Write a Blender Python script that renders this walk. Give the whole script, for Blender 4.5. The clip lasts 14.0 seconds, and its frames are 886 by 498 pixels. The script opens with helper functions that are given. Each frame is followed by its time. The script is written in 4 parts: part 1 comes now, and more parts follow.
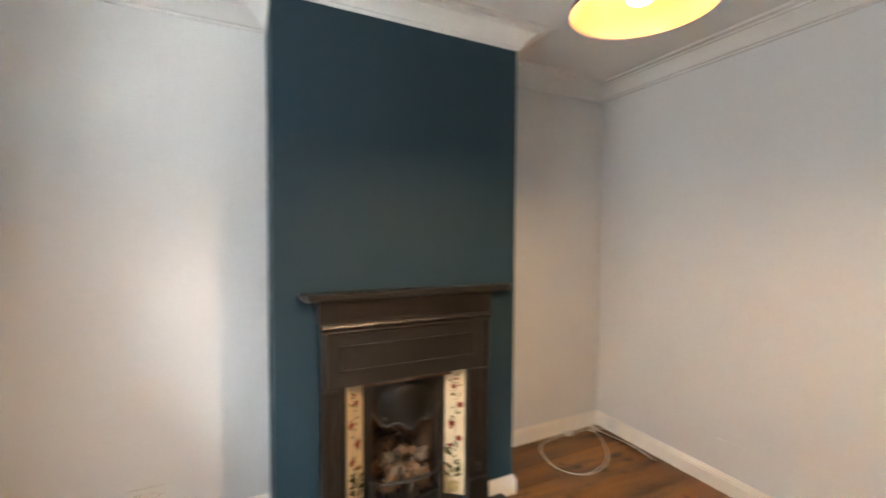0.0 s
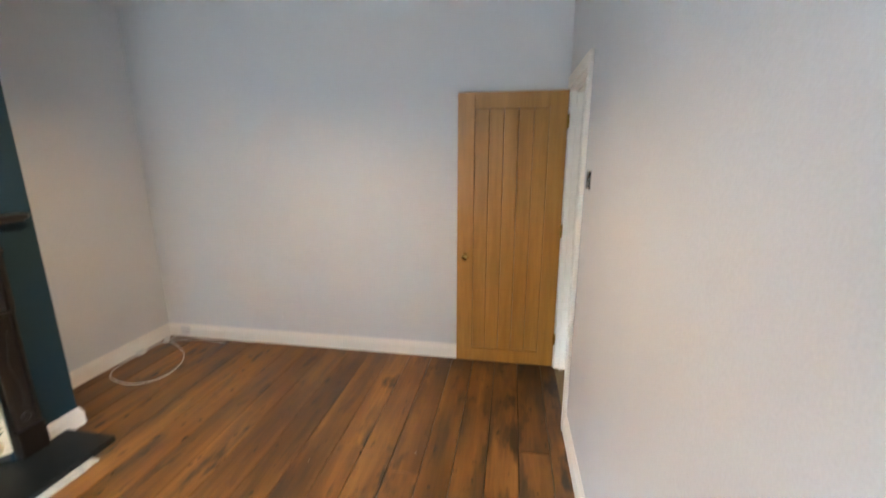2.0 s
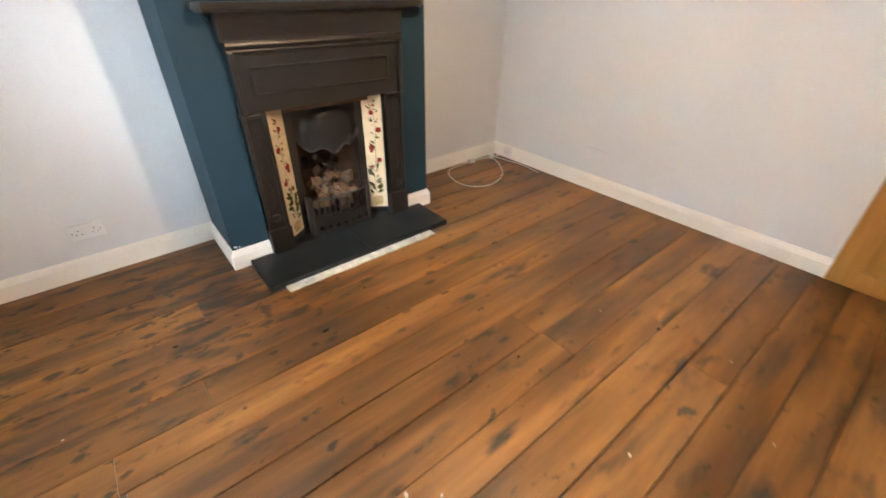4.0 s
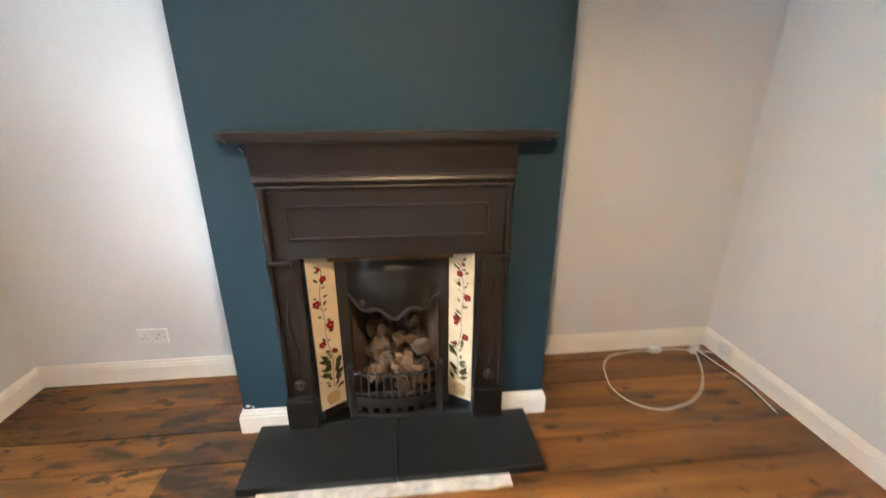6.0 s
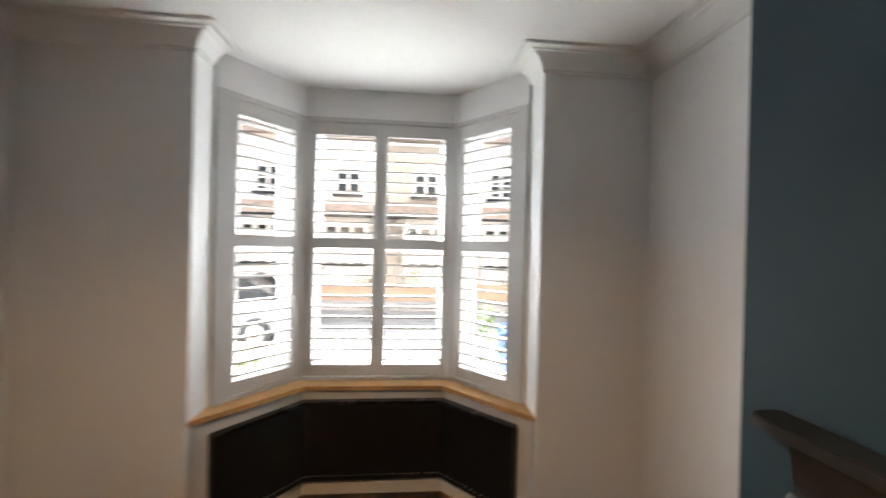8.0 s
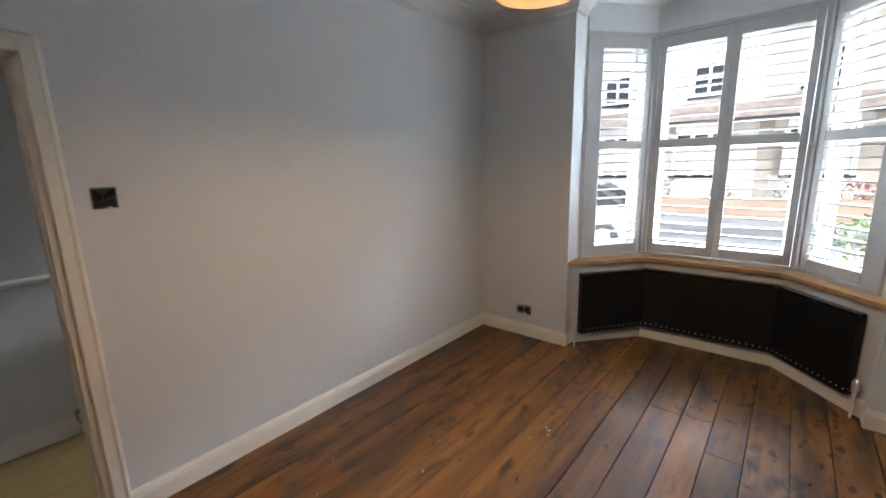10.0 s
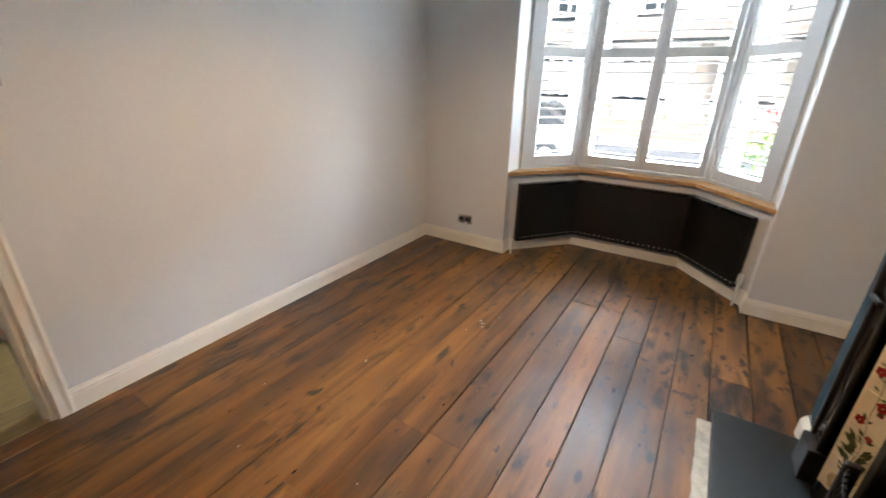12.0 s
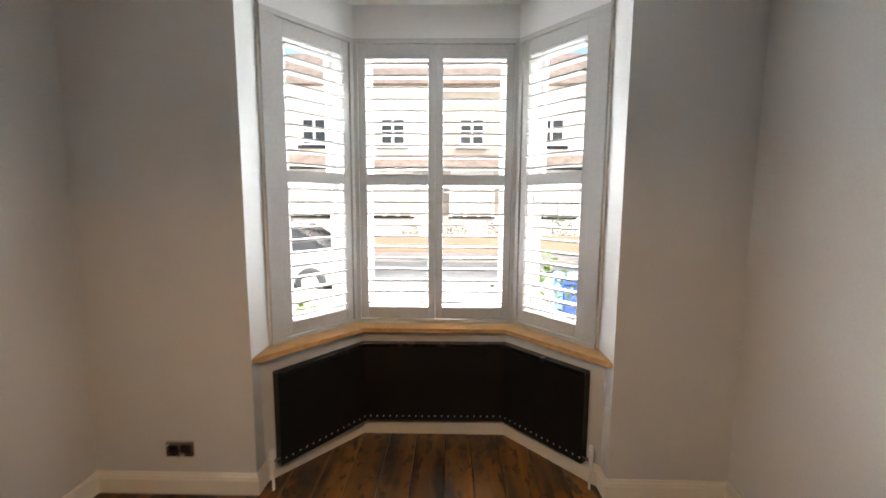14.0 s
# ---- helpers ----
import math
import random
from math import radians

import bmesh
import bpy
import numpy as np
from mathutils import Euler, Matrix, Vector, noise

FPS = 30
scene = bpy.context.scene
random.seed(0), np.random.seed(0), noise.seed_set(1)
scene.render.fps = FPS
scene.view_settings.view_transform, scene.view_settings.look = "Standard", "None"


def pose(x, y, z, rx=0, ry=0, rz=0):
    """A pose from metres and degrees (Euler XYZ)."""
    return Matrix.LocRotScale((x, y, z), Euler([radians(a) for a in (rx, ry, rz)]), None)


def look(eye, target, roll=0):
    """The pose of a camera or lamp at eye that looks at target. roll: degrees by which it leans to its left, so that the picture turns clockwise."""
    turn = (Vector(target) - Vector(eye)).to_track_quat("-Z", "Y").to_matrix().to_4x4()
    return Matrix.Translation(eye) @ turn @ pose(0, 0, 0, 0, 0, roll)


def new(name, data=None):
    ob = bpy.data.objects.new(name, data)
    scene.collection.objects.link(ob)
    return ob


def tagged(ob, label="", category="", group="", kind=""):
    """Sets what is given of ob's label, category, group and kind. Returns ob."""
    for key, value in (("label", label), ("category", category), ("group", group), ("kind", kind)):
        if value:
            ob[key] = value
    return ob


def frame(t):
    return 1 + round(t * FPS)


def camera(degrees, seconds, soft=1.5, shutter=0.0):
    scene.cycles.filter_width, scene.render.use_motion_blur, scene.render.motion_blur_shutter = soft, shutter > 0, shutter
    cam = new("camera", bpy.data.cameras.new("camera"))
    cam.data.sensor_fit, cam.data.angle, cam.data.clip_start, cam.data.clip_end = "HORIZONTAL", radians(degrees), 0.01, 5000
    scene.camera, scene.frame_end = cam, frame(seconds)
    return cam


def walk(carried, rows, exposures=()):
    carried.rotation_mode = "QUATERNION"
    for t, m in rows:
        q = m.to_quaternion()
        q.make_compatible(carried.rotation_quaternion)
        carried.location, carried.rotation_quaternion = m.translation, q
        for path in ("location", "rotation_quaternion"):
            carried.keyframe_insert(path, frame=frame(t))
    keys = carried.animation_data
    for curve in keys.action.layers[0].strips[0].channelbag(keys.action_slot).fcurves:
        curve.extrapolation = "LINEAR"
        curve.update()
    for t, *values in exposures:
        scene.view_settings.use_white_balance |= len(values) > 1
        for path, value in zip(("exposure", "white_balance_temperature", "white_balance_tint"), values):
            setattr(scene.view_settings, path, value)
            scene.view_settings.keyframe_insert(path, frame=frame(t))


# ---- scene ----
cam = camera(94.3, 14.0, 1.5, 0.5)

# seconds, eye, target, roll
PATH = [
    (0, (1.039, 0.864, 1.583), (1.909, 2.664, 1.513), 0.3),
    (0.5, (0.818, 0.865, 1.641), (2.354, 2.142, 1.538), 0.6),
    (1, (0.775, 0.645, 1.68), (2.615, 1.416, 1.541), -0.1),
    (1.5, (0.74, 0.431, 1.641), (2.687, 0.846, 1.447), -0.8),
    (2, (0.72, 0.382, 1.605), (2.639, 0.703, 1.142), -0.1),
    (2.5, (0.74, 0.411, 1.494), (2.455, 1.001, 0.651), 0.3),
    (3, (0.7, 0.523, 1.376), (2.136, 1.405, 0.298), 1.5),
    (3.2, (0.693, 0.559, 1.363), (2.031, 1.526, 0.235), 1.8),
    (5.5, (1.607, 1.116, 1.373), (2.104, 2.906, 0.631), 0.5),
    (6, (1.885, 1.354, 1.394), (2.071, 3.228, 0.721), -0.0),
    (6.5, (2.038, 1.586, 1.56), (1.75, 3.498, 1.05), -0.2),
    (7, (2.107, 1.726, 1.588), (1.011, 3.396, 1.484), 1.8),
    (7.5, (2.076, 1.911, 1.67), (0.323, 2.875, 1.651), 0.8),
    (8, (2.221, 1.964, 1.684), (0.229, 2.142, 1.679), 1.4),
    (8.5, (2.436, 1.942, 1.68), (0.487, 1.496, 1.625), 0.8),
    (9, (2.756, 1.969, 1.642), (0.977, 1.064, 1.519), 0.1),
    (9.2, (2.888, 2.034, 1.628), (1.203, 0.966, 1.49), -0.0),
    (11.3, (3.306, 2.282, 1.49), (1.899, 1.045, 0.789), 1.0),
    (11.5, (3.293, 2.277, 1.483), (1.852, 1.1, 0.749), 1.0),
    (12, (3.236, 2.281, 1.478), (1.678, 1.287, 0.713), 1.1),
    (12.5, (3.001, 2.209, 1.484), (1.264, 1.472, 0.82), 1.5),
    (13, (2.709, 2.044, 1.518), (0.809, 1.618, 1.061), 1.8),
    (13.5, (2.333, 1.944, 1.589), (0.366, 1.764, 1.278), 1.0),
    (14, (2.007, 1.873, 1.56), (0.021, 1.839, 1.331), 0.3),
]
# seconds, stops, white balance
EXPOSURES = [(0.0, 2.15, 6550, 8), (0.5, 2.3, 6350, 7), (1.0, 2.3, 5850, 6), (1.7, 2.05, 5650, 5), (2.1, 2.0, 5650, 5), (2.5, 2.2, 5650, 6), (3.0, 2.4, 5750, 6),
             (5.5, 2.45, 5900, 6), (6.5, 2.5, 6050, 6), (7.0, 2.3, 6500, 9), (7.5, 1.6, 6800, 10), (8.0, 1.15, 6700, 10), (8.5, 1.0, 6450, 9), (9.0, 0.85, 5750, 6),
             (11.5, 1.8, 6000, 6), (12.5, 1.82, 5900, 6), (13.2, 1.85, 6450, 9), (14.0, 1.27, 6750, 10)]
walk(cam, [(t, look(e, g, r)) for t, e, g, r in PATH], EXPOSURES)

# ---- world and sun ----
world = bpy.data.worlds.new("sky")
scene.world = world
world.use_nodes = True
wn = world.node_tree.nodes
sky = wn.new("ShaderNodeTexSky")
sky.sky_type, sky.sun_disc = "NISHITA", False
sky.sun_elevation, sky.sun_rotation = radians(48), radians(70)
sky.air_density, sky.dust_density = 1.0, 3.0
wn["Background"].inputs["Strength"].default_value = 0.15
world.node_tree.links.new(sky.outputs[0], wn["Background"].inputs["Color"])
sun = new("sun", bpy.data.lights.new("sun", "SUN"))
sun.data.energy, sun.data.angle, sun.data.color = 1.5, radians(12), (1.0, 0.95, 0.88)
sun.matrix_basis = look((math.sin(radians(70)) * 6, math.cos(radians(70)) * 6, 6.7), (0, 0, 0))
BULB_STRENGTH = 370.0
# area lamp added in front of the bay, standing in for open sky above street
sky_fill = new("bay_daylight_fill", bpy.data.lights.new("bay_daylight_fill", "AREA"))
sky_fill.data.shape, sky_fill.data.size, sky_fill.data.size_y = "RECTANGLE", 8.0, 2.0
sky_fill.data.energy, sky_fill.data.color = 4800.0, (0.93, 0.97, 1.0)
sky_fill.matrix_basis = look((-3.5, 1.78, 5.1), (0.0, 1.78, 1.2))

# ---- materials ----


def noise_tex(nt, scale, stretch=(1, 1, 1), detail=4, rand=False):
    co = nt.nodes.new("ShaderNodeTexCoord")
    mp = nt.nodes.new("ShaderNodeMapping")
    mp.inputs["Scale"].default_value = stretch
    nt.links.new(co.outputs["Object"], mp.inputs["Vector"])
    if rand:
        info = nt.nodes.new("ShaderNodeObjectInfo")
        mul = nt.nodes.new("ShaderNodeVectorMath")
        mul.operation = "MULTIPLY"
        mul.inputs[1].default_value = (37.0, 91.0, 13.0)
        nt.links.new(info.outputs["Random"], mul.inputs[0])
        nt.links.new(mul.outputs[0], mp.inputs["Location"])
    n = nt.nodes.new("ShaderNodeTexNoise")
    n.inputs["Scale"].default_value, n.inputs["Detail"].default_value = scale, detail
    nt.links.new(mp.outputs[0], n.inputs["Vector"])
    return n.outputs["Fac"]


def ramp(nt, fac, stops):
    r = nt.nodes.new("ShaderNodeValToRGB")
    while len(r.color_ramp.elements) < len(stops):
        r.color_ramp.elements.new(0.5)
    for e, (p, c) in zip(r.color_ramp.elements, stops):
        e.position, e.color = p, (*c, 1)
    nt.links.new(fac, r.inputs[0])
    return r.outputs[0]


def mix(nt, a, b, fac, mode="MIX"):
    m = nt.nodes.new("ShaderNodeMixRGB")
    m.blend_type = mode
    for k, v in (("Color1", a), ("Color2", b), ("Fac", fac)):
        if isinstance(v, bpy.types.NodeSocket):
            nt.links.new(v, m.inputs[k])
        elif isinstance(v, tuple):
            m.inputs[k].default_value = (*v, 1)
        else:
            m.inputs[k].default_value = v
    return m.outputs[0]


def bump(nt, bsdf, height, strength, dist=0.002):
    b = nt.nodes.new("ShaderNodeBump")
    b.inputs["Strength"].default_value, b.inputs["Distance"].default_value = strength, dist
    nt.links.new(height, b.inputs["Height"])
    nt.links.new(b.outputs[0], bsdf.inputs["Normal"])


def base(name, rough=0.5, metal=0.0, spec=0.5):
    m = bpy.data.materials.new(name)
    m.use_nodes = True
    p = m.node_tree.nodes["Principled BSDF"]
    p.inputs["Roughness"].default_value, p.inputs["Metallic"].default_value = rough, metal
    p.inputs["Specular IOR Level"].default_value = spec
    return m, m.node_tree, p


def plain(name, color, rough=0.5, metal=0.0, vary=0.08, scale=6.0, fine=120.0, relief=0.15, spec=0.5):
    """Paint, metal or stone of one colour with soft blotches, fine grain and uneven gloss."""
    m, nt, p = base(name, rough, metal, spec)
    big, small = noise_tex(nt, scale), noise_tex(nt, fine)
    lo, hi = tuple(c * (1 - vary) for c in color), tuple(min(1, c * (1 + vary)) for c in color)
    col = ramp(nt, big, [(0.3, lo), (0.7, hi)])
    col = mix(nt, col, ramp(nt, small, [(0.3, (0.93,) * 3), (0.7, (1.0,) * 3)]), 1.0, "MULTIPLY")
    nt.links.new(col, p.inputs["Base Color"])
    rr = ramp(nt, big, [(0.3, (max(0, rough - 0.07),) * 3), (0.7, (min(1, rough + 0.07),) * 3)])
    nt.links.new(rr, p.inputs["Roughness"])
    if relief:
        bump(nt, p, small, relief, 0.001)
    return m


def wood(name, stops, rough, stretch, rand=True, blotch=None, relief=0.25, spread=0.25, lines=0.7):
    """Timber with grain along the axis of the smallest stretch."""
    m, nt, p = base(name, rough)
    grain = noise_tex(nt, 1.0, stretch, 6, rand)
    fine = noise_tex(nt, 1.0, tuple(v * 5 for v in stretch), 3, rand)
    col = ramp(nt, grain, stops)
    col = mix(nt, col, ramp(nt, fine, [(0.35, (0.72,) * 3), (0.62, (1.0,) * 3)]), lines, "MULTIPLY")
    if rand:
        info = nt.nodes.new("ShaderNodeObjectInfo")
        tone = ramp(nt, info.outputs["Random"], [(0.0, (1 - spread,) * 3), (1.0, (1.0, 1.0, 1.0))])
        col = mix(nt, col, tone, 1.0, "MULTIPLY")
    if blotch:
        col = blotch(nt, col)
    nt.links.new(col, p.inputs["Base Color"])
    rr = ramp(nt, grain, [(0.3, (rough - 0.06,) * 3), (0.7, (rough + 0.1,) * 3)])
    nt.links.new(rr, p.inputs["Roughness"])
    bump(nt, p, fine, relief, 0.0015)
    return m


def math_node(nt, op, a, b):
    n = nt.nodes.new("ShaderNodeMath")
    n.operation = op
    for k, v in enumerate((a, b)):
        if isinstance(v, bpy.types.NodeSocket):
            nt.links.new(v, n.inputs[k])
        else:
            n.inputs[k].default_value = v
    return n.outputs[0]


def fade(nt, value, near, far):
    """One at the near end of a range, falling to nothing at the far end."""
    n = nt.nodes.new("ShaderNodeMapRange")
    n.interpolation_type = "SMOOTHSTEP"
    n.inputs["From Min"].default_value, n.inputs["From Max"].default_value = near, far
    n.inputs["To Min"].default_value, n.inputs["To Max"].default_value = 1.0, 0.0
    nt.links.new(value, n.inputs["Value"])
    return n.outputs["Result"]


def board_stains(nt, col):
    """Black remains of an old stained border, soft streaks, knots and nail heads of the old boards."""
    co = nt.nodes.new("ShaderNodeTexCoord")
    xyz = nt.nodes.new("ShaderNodeSeparateXYZ")
    nt.links.new(co.outputs["Object"], xyz.inputs[0])
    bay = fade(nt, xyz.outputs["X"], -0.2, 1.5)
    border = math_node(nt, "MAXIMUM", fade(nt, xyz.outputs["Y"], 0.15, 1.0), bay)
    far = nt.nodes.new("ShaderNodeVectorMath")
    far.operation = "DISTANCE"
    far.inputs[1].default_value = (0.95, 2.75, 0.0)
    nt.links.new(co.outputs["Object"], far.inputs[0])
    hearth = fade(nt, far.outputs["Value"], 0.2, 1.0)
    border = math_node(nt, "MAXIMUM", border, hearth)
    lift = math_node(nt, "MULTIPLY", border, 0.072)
    tone = noise_tex(nt, 1.0, (0.9, 3.0, 1.0), 3, True)
    col = mix(nt, col, ramp(nt, tone, [(0.34, (0.60, 0.54, 0.50)), (0.66, (1.22, 1.16, 1.05))]), 1.0, "MULTIPLY")
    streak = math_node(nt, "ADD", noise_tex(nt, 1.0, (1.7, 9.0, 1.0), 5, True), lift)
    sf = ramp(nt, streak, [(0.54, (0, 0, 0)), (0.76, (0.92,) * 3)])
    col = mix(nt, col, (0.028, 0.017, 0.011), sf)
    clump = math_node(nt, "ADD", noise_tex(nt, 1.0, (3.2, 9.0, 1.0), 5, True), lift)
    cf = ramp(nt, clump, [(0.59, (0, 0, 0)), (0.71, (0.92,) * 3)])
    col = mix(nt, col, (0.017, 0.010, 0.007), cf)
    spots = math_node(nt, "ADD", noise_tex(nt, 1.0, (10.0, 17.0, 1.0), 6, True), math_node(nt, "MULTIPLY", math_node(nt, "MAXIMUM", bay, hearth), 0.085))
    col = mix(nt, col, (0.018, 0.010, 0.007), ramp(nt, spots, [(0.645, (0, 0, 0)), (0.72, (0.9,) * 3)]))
    mp = nt.nodes.new("ShaderNodeMapping")
    mp.inputs["Scale"].default_value = (2.6, 6.0, 0.0)
    nt.links.new(co.outputs["Object"], mp.inputs["Vector"])
    v = nt.nodes.new("ShaderNodeTexVoronoi")
    v.inputs["Scale"].default_value = 1.0
    nt.links.new(mp.outputs[0], v.inputs["Vector"])
    ring = math_node(nt, "ADD", v.outputs["Distance"], math_node(nt, "MULTIPLY", noise_tex(nt, 9.0), 0.05))
    kf = ramp(nt, ring, [(0.09, (0.92,) * 3), (0.155, (0, 0, 0))])
    return mix(nt, col, (0.022, 0.011, 0.006), kf)


WALL = plain("pale_grey_emulsion", (0.68, 0.69, 0.695), 0.75, vary=0.025, scale=1.5, fine=160, relief=0.12, spec=0.3)
TEAL = plain("deep_teal_emulsion", (0.0105, 0.034, 0.050), 0.72, vary=0.08, scale=2.0, fine=150, relief=0.12, spec=0.4)
CEIL = plain("white_ceiling_paint", (0.70, 0.70, 0.685), 0.85, vary=0.02, scale=1.5, fine=140, relief=0.1, spec=0.2)
GLOSS = plain("white_gloss_paint", (0.85, 0.82, 0.75), 0.42, vary=0.02, scale=5, fine=200, relief=0.02)
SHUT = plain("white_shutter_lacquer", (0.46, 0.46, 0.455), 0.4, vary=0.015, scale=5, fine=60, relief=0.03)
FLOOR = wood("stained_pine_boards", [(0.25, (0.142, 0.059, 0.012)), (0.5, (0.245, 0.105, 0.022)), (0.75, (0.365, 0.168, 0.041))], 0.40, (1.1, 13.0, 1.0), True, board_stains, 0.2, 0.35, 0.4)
GAP = plain("dusty_floor_void", (0.012, 0.009, 0.007), 0.95, relief=0)
OAK = wood("oak_veneer", [(0.25, (0.34, 0.155, 0.022)), (0.5, (0.42, 0.20, 0.032)), (0.8, (0.50, 0.25, 0.048))], 0.38, (16.0, 16.0, 1.3), True, None, 0.06, 0.08, 0.35)
SILLW = wood("oiled_oak_sill", [(0.25, (0.40, 0.21, 0.075)), (0.5, (0.50, 0.28, 0.11)), (0.8, (0.58, 0.35, 0.15))], 0.4, (18.0, 3.0, 8.0), False, None, 0.1)
HALLFLOOR = wood("pale_oak_laminate", [(0.25, (0.23, 0.145, 0.047)), (0.5, (0.29, 0.19, 0.067)), (0.8, (0.35, 0.24, 0.095))], 0.4, (1.5, 14.0, 1.0), True, None, 0.08)
STAIRW = wood("dark_stair_timber", [(0.25, (0.03, 0.014, 0.008)), (0.5, (0.06, 0.028, 0.015)), (0.8, (0.09, 0.045, 0.024))], 0.45, (3.0, 3.0, 14.0), False, None, 0.1)
IRON = plain("blackleaded_cast_iron", (0.0125, 0.0092, 0.0070), 0.37, 0.0, vary=0.15, scale=5, fine=90, relief=0.02, spec=0.65)
SOOT = plain("sooty_firebrick", (0.12, 0.07, 0.042), 0.95, vary=0.4, scale=14, fine=80, relief=0.6)
SLATE = plain("honed_black_slate", (0.0065, 0.0082, 0.0082), 0.42, vary=0.25, scale=5, fine=70, relief=0.3)
SCREED = plain("bare_cement_screed", (0.52, 0.48, 0.40), 0.9, vary=0.25, scale=22, fine=140, relief=0.7)
TILE = plain("cream_glazed_tile", (0.72, 0.60, 0.40), 0.12, vary=0.06, scale=12, fine=40, relief=0.04)
RED = plain("painted_red_petal", (0.24, 0.018, 0.018), 0.2, vary=0.35, scale=90, fine=200, relief=0)
LEAF = plain("painted_green_leaf", (0.055, 0.06, 0.022), 0.2, vary=0.4, scale=60, fine=200, relief=0)
OCHRE = plain("painted_ochre_vase", (0.5, 0.36, 0.18), 0.2, vary=0.2, scale=40, fine=200, relief=0)
BRASS = plain("polished_brass", (0.72, 0.46, 0.14), 0.18, 1.0, vary=0.1, scale=30, relief=0.03)
CHROME = plain("brushed_chrome", (0.62, 0.62, 0.62), 0.22, 1.0, vary=0.08, scale=30, relief=0.05)
BLACKM = plain("matt_black_steel", (0.0025, 0.0025, 0.003), 0.5, 0.0, vary=0.2, scale=8, relief=0.06, spec=0.35)
BLACKG = plain("satin_black_steel", (0.006, 0.006, 0.007), 0.25, vary=0.1, scale=8, relief=0.02)
PLASTIC = plain("white_moulded_plastic", (0.72, 0.72, 0.70), 0.35, vary=0.03, scale=12, relief=0.03)
DARKPL = plain("dark_plastic_insert", (0.015, 0.015, 0.016), 0.3, vary=0.1, scale=12, relief=0.02)
SHADE = plain("bronzed_lampshade_metal", (0.16, 0.12, 0.09), 0.38, 0.7, vary=0.2, scale=10, relief=0.08)
ENAMEL = plain("dull_gilt_lining", (0.033, 0.0145, 0.0032), 0.5, vary=0.05, scale=10, relief=0.03)
COALS = [plain("ash_grey_coal", (0.095, 0.062, 0.036), 0.95, vary=0.35, scale=25, fine=120, relief=0.6),
         plain("rusty_brown_coal", (0.115, 0.060, 0.026), 0.95, vary=0.4, scale=25, fine=120, relief=0.6),
         plain("charred_coal", (0.045, 0.03, 0.02), 0.95, vary=0.4, scale=25, fine=120, relief=0.6)]
UPVC = plain("white_window_frame", (0.78, 0.78, 0.78), 0.3, vary=0.02, scale=8, relief=0.02)
RENDER = plain("white_painted_render", (0.80, 0.78, 0.74), 0.85, vary=0.08, scale=1.2, fine=40, relief=0.3)
ROOF = plain("brown_clay_roof_tile", (0.26, 0.21, 0.18), 0.85, vary=0.25, scale=3, fine=30, relief=0.4)
ASPHALT = plain("worn_asphalt", (0.22, 0.22, 0.22), 0.9, vary=0.2, scale=0.7, fine=60, relief=0.5)
PAVE = plain("grey_paving", (0.33, 0.32, 0.31), 0.9, vary=0.15, scale=1.0, fine=40, relief=0.4)
EARTH = plain("garden_soil_and_gravel", (0.17, 0.14, 0.105), 0.95, vary=0.3, scale=2.0, fine=50, relief=0.6)
CARP = plain("silver_grey_car_paint", (0.33, 0.35, 0.37), 0.25, 0.4, vary=0.04, scale=3, relief=0)
CARG = plain("dark_car_glass", (0.02, 0.025, 0.03), 0.08, relief=0)
RUBBER = plain("tyre_rubber", (0.02, 0.02, 0.02), 0.8, relief=0.2)
FOLI = [plain("green_foliage", (0.07, 0.13, 0.03), 0.6, vary=0.4, scale=5, fine=60, relief=0.2),
        plain("yellow_green_foliage", (0.22, 0.20, 0.03), 0.6, vary=0.4, scale=5, fine=60, relief=0.2),
        plain("red_foliage", (0.30, 0.05, 0.05), 0.6, vary=0.4, scale=5, fine=60, relief=0.2)]
BLUEP = plain("blue_bin_plastic", (0.03, 0.09, 0.35), 0.45, vary=0.08, relief=0.05)
CLOTH = plain("pale_lining", (0.6, 0.58, 0.55), 0.9, vary=0.08)


def brickwork():
    m, nt, p = base("weathered_red_brick", 0.9)
    co = nt.nodes.new("ShaderNodeTexCoord")
    mp = nt.nodes.new("ShaderNodeMapping")
    mp.inputs["Rotation"].default_value = (radians(90), 0, radians(90))
    nt.links.new(co.outputs["Object"], mp.inputs["Vector"])
    b = nt.nodes.new("ShaderNodeTexBrick")
    b.inputs["Scale"].default_value = 1.0
    b.inputs["Brick Width"].default_value, b.inputs["Row Height"].default_value = 0.225, 0.075
    b.inputs["Mortar Size"].default_value = 0.006
    b.inputs["Color1"].default_value, b.inputs["Color2"].default_value = (0.42, 0.30, 0.22, 1), (0.34, 0.23, 0.17, 1)
    b.inputs["Mortar"].default_value = (0.42, 0.38, 0.33, 1)
    nt.links.new(mp.outputs[0], b.inputs["Vector"])
    nt.links.new(b.outputs[0], p.inputs["Base Color"])
    return m


BRICK = brickwork()


def glass_mat():
    m, nt, p = base("window_glass", 0.0)
    p.inputs["Transmission Weight"].default_value = 1.0
    p.inputs["IOR"].default_value = 1.05
    p.inputs["Base Color"].default_value = (0.97, 0.985, 0.98, 1)
    return m


GLASS = glass_mat()


def glow_mat(name, color, strength):
    m, nt, p = base(name, 0.3)
    p.inputs["Emission Color"].default_value = (*color, 1)
    p.inputs["Emission Strength"].default_value = strength
    return m


BULBM = glow_mat("warm_glowing_bulb", (1.0, 0.64, 0.35), BULB_STRENGTH)

# ---- building helpers ----


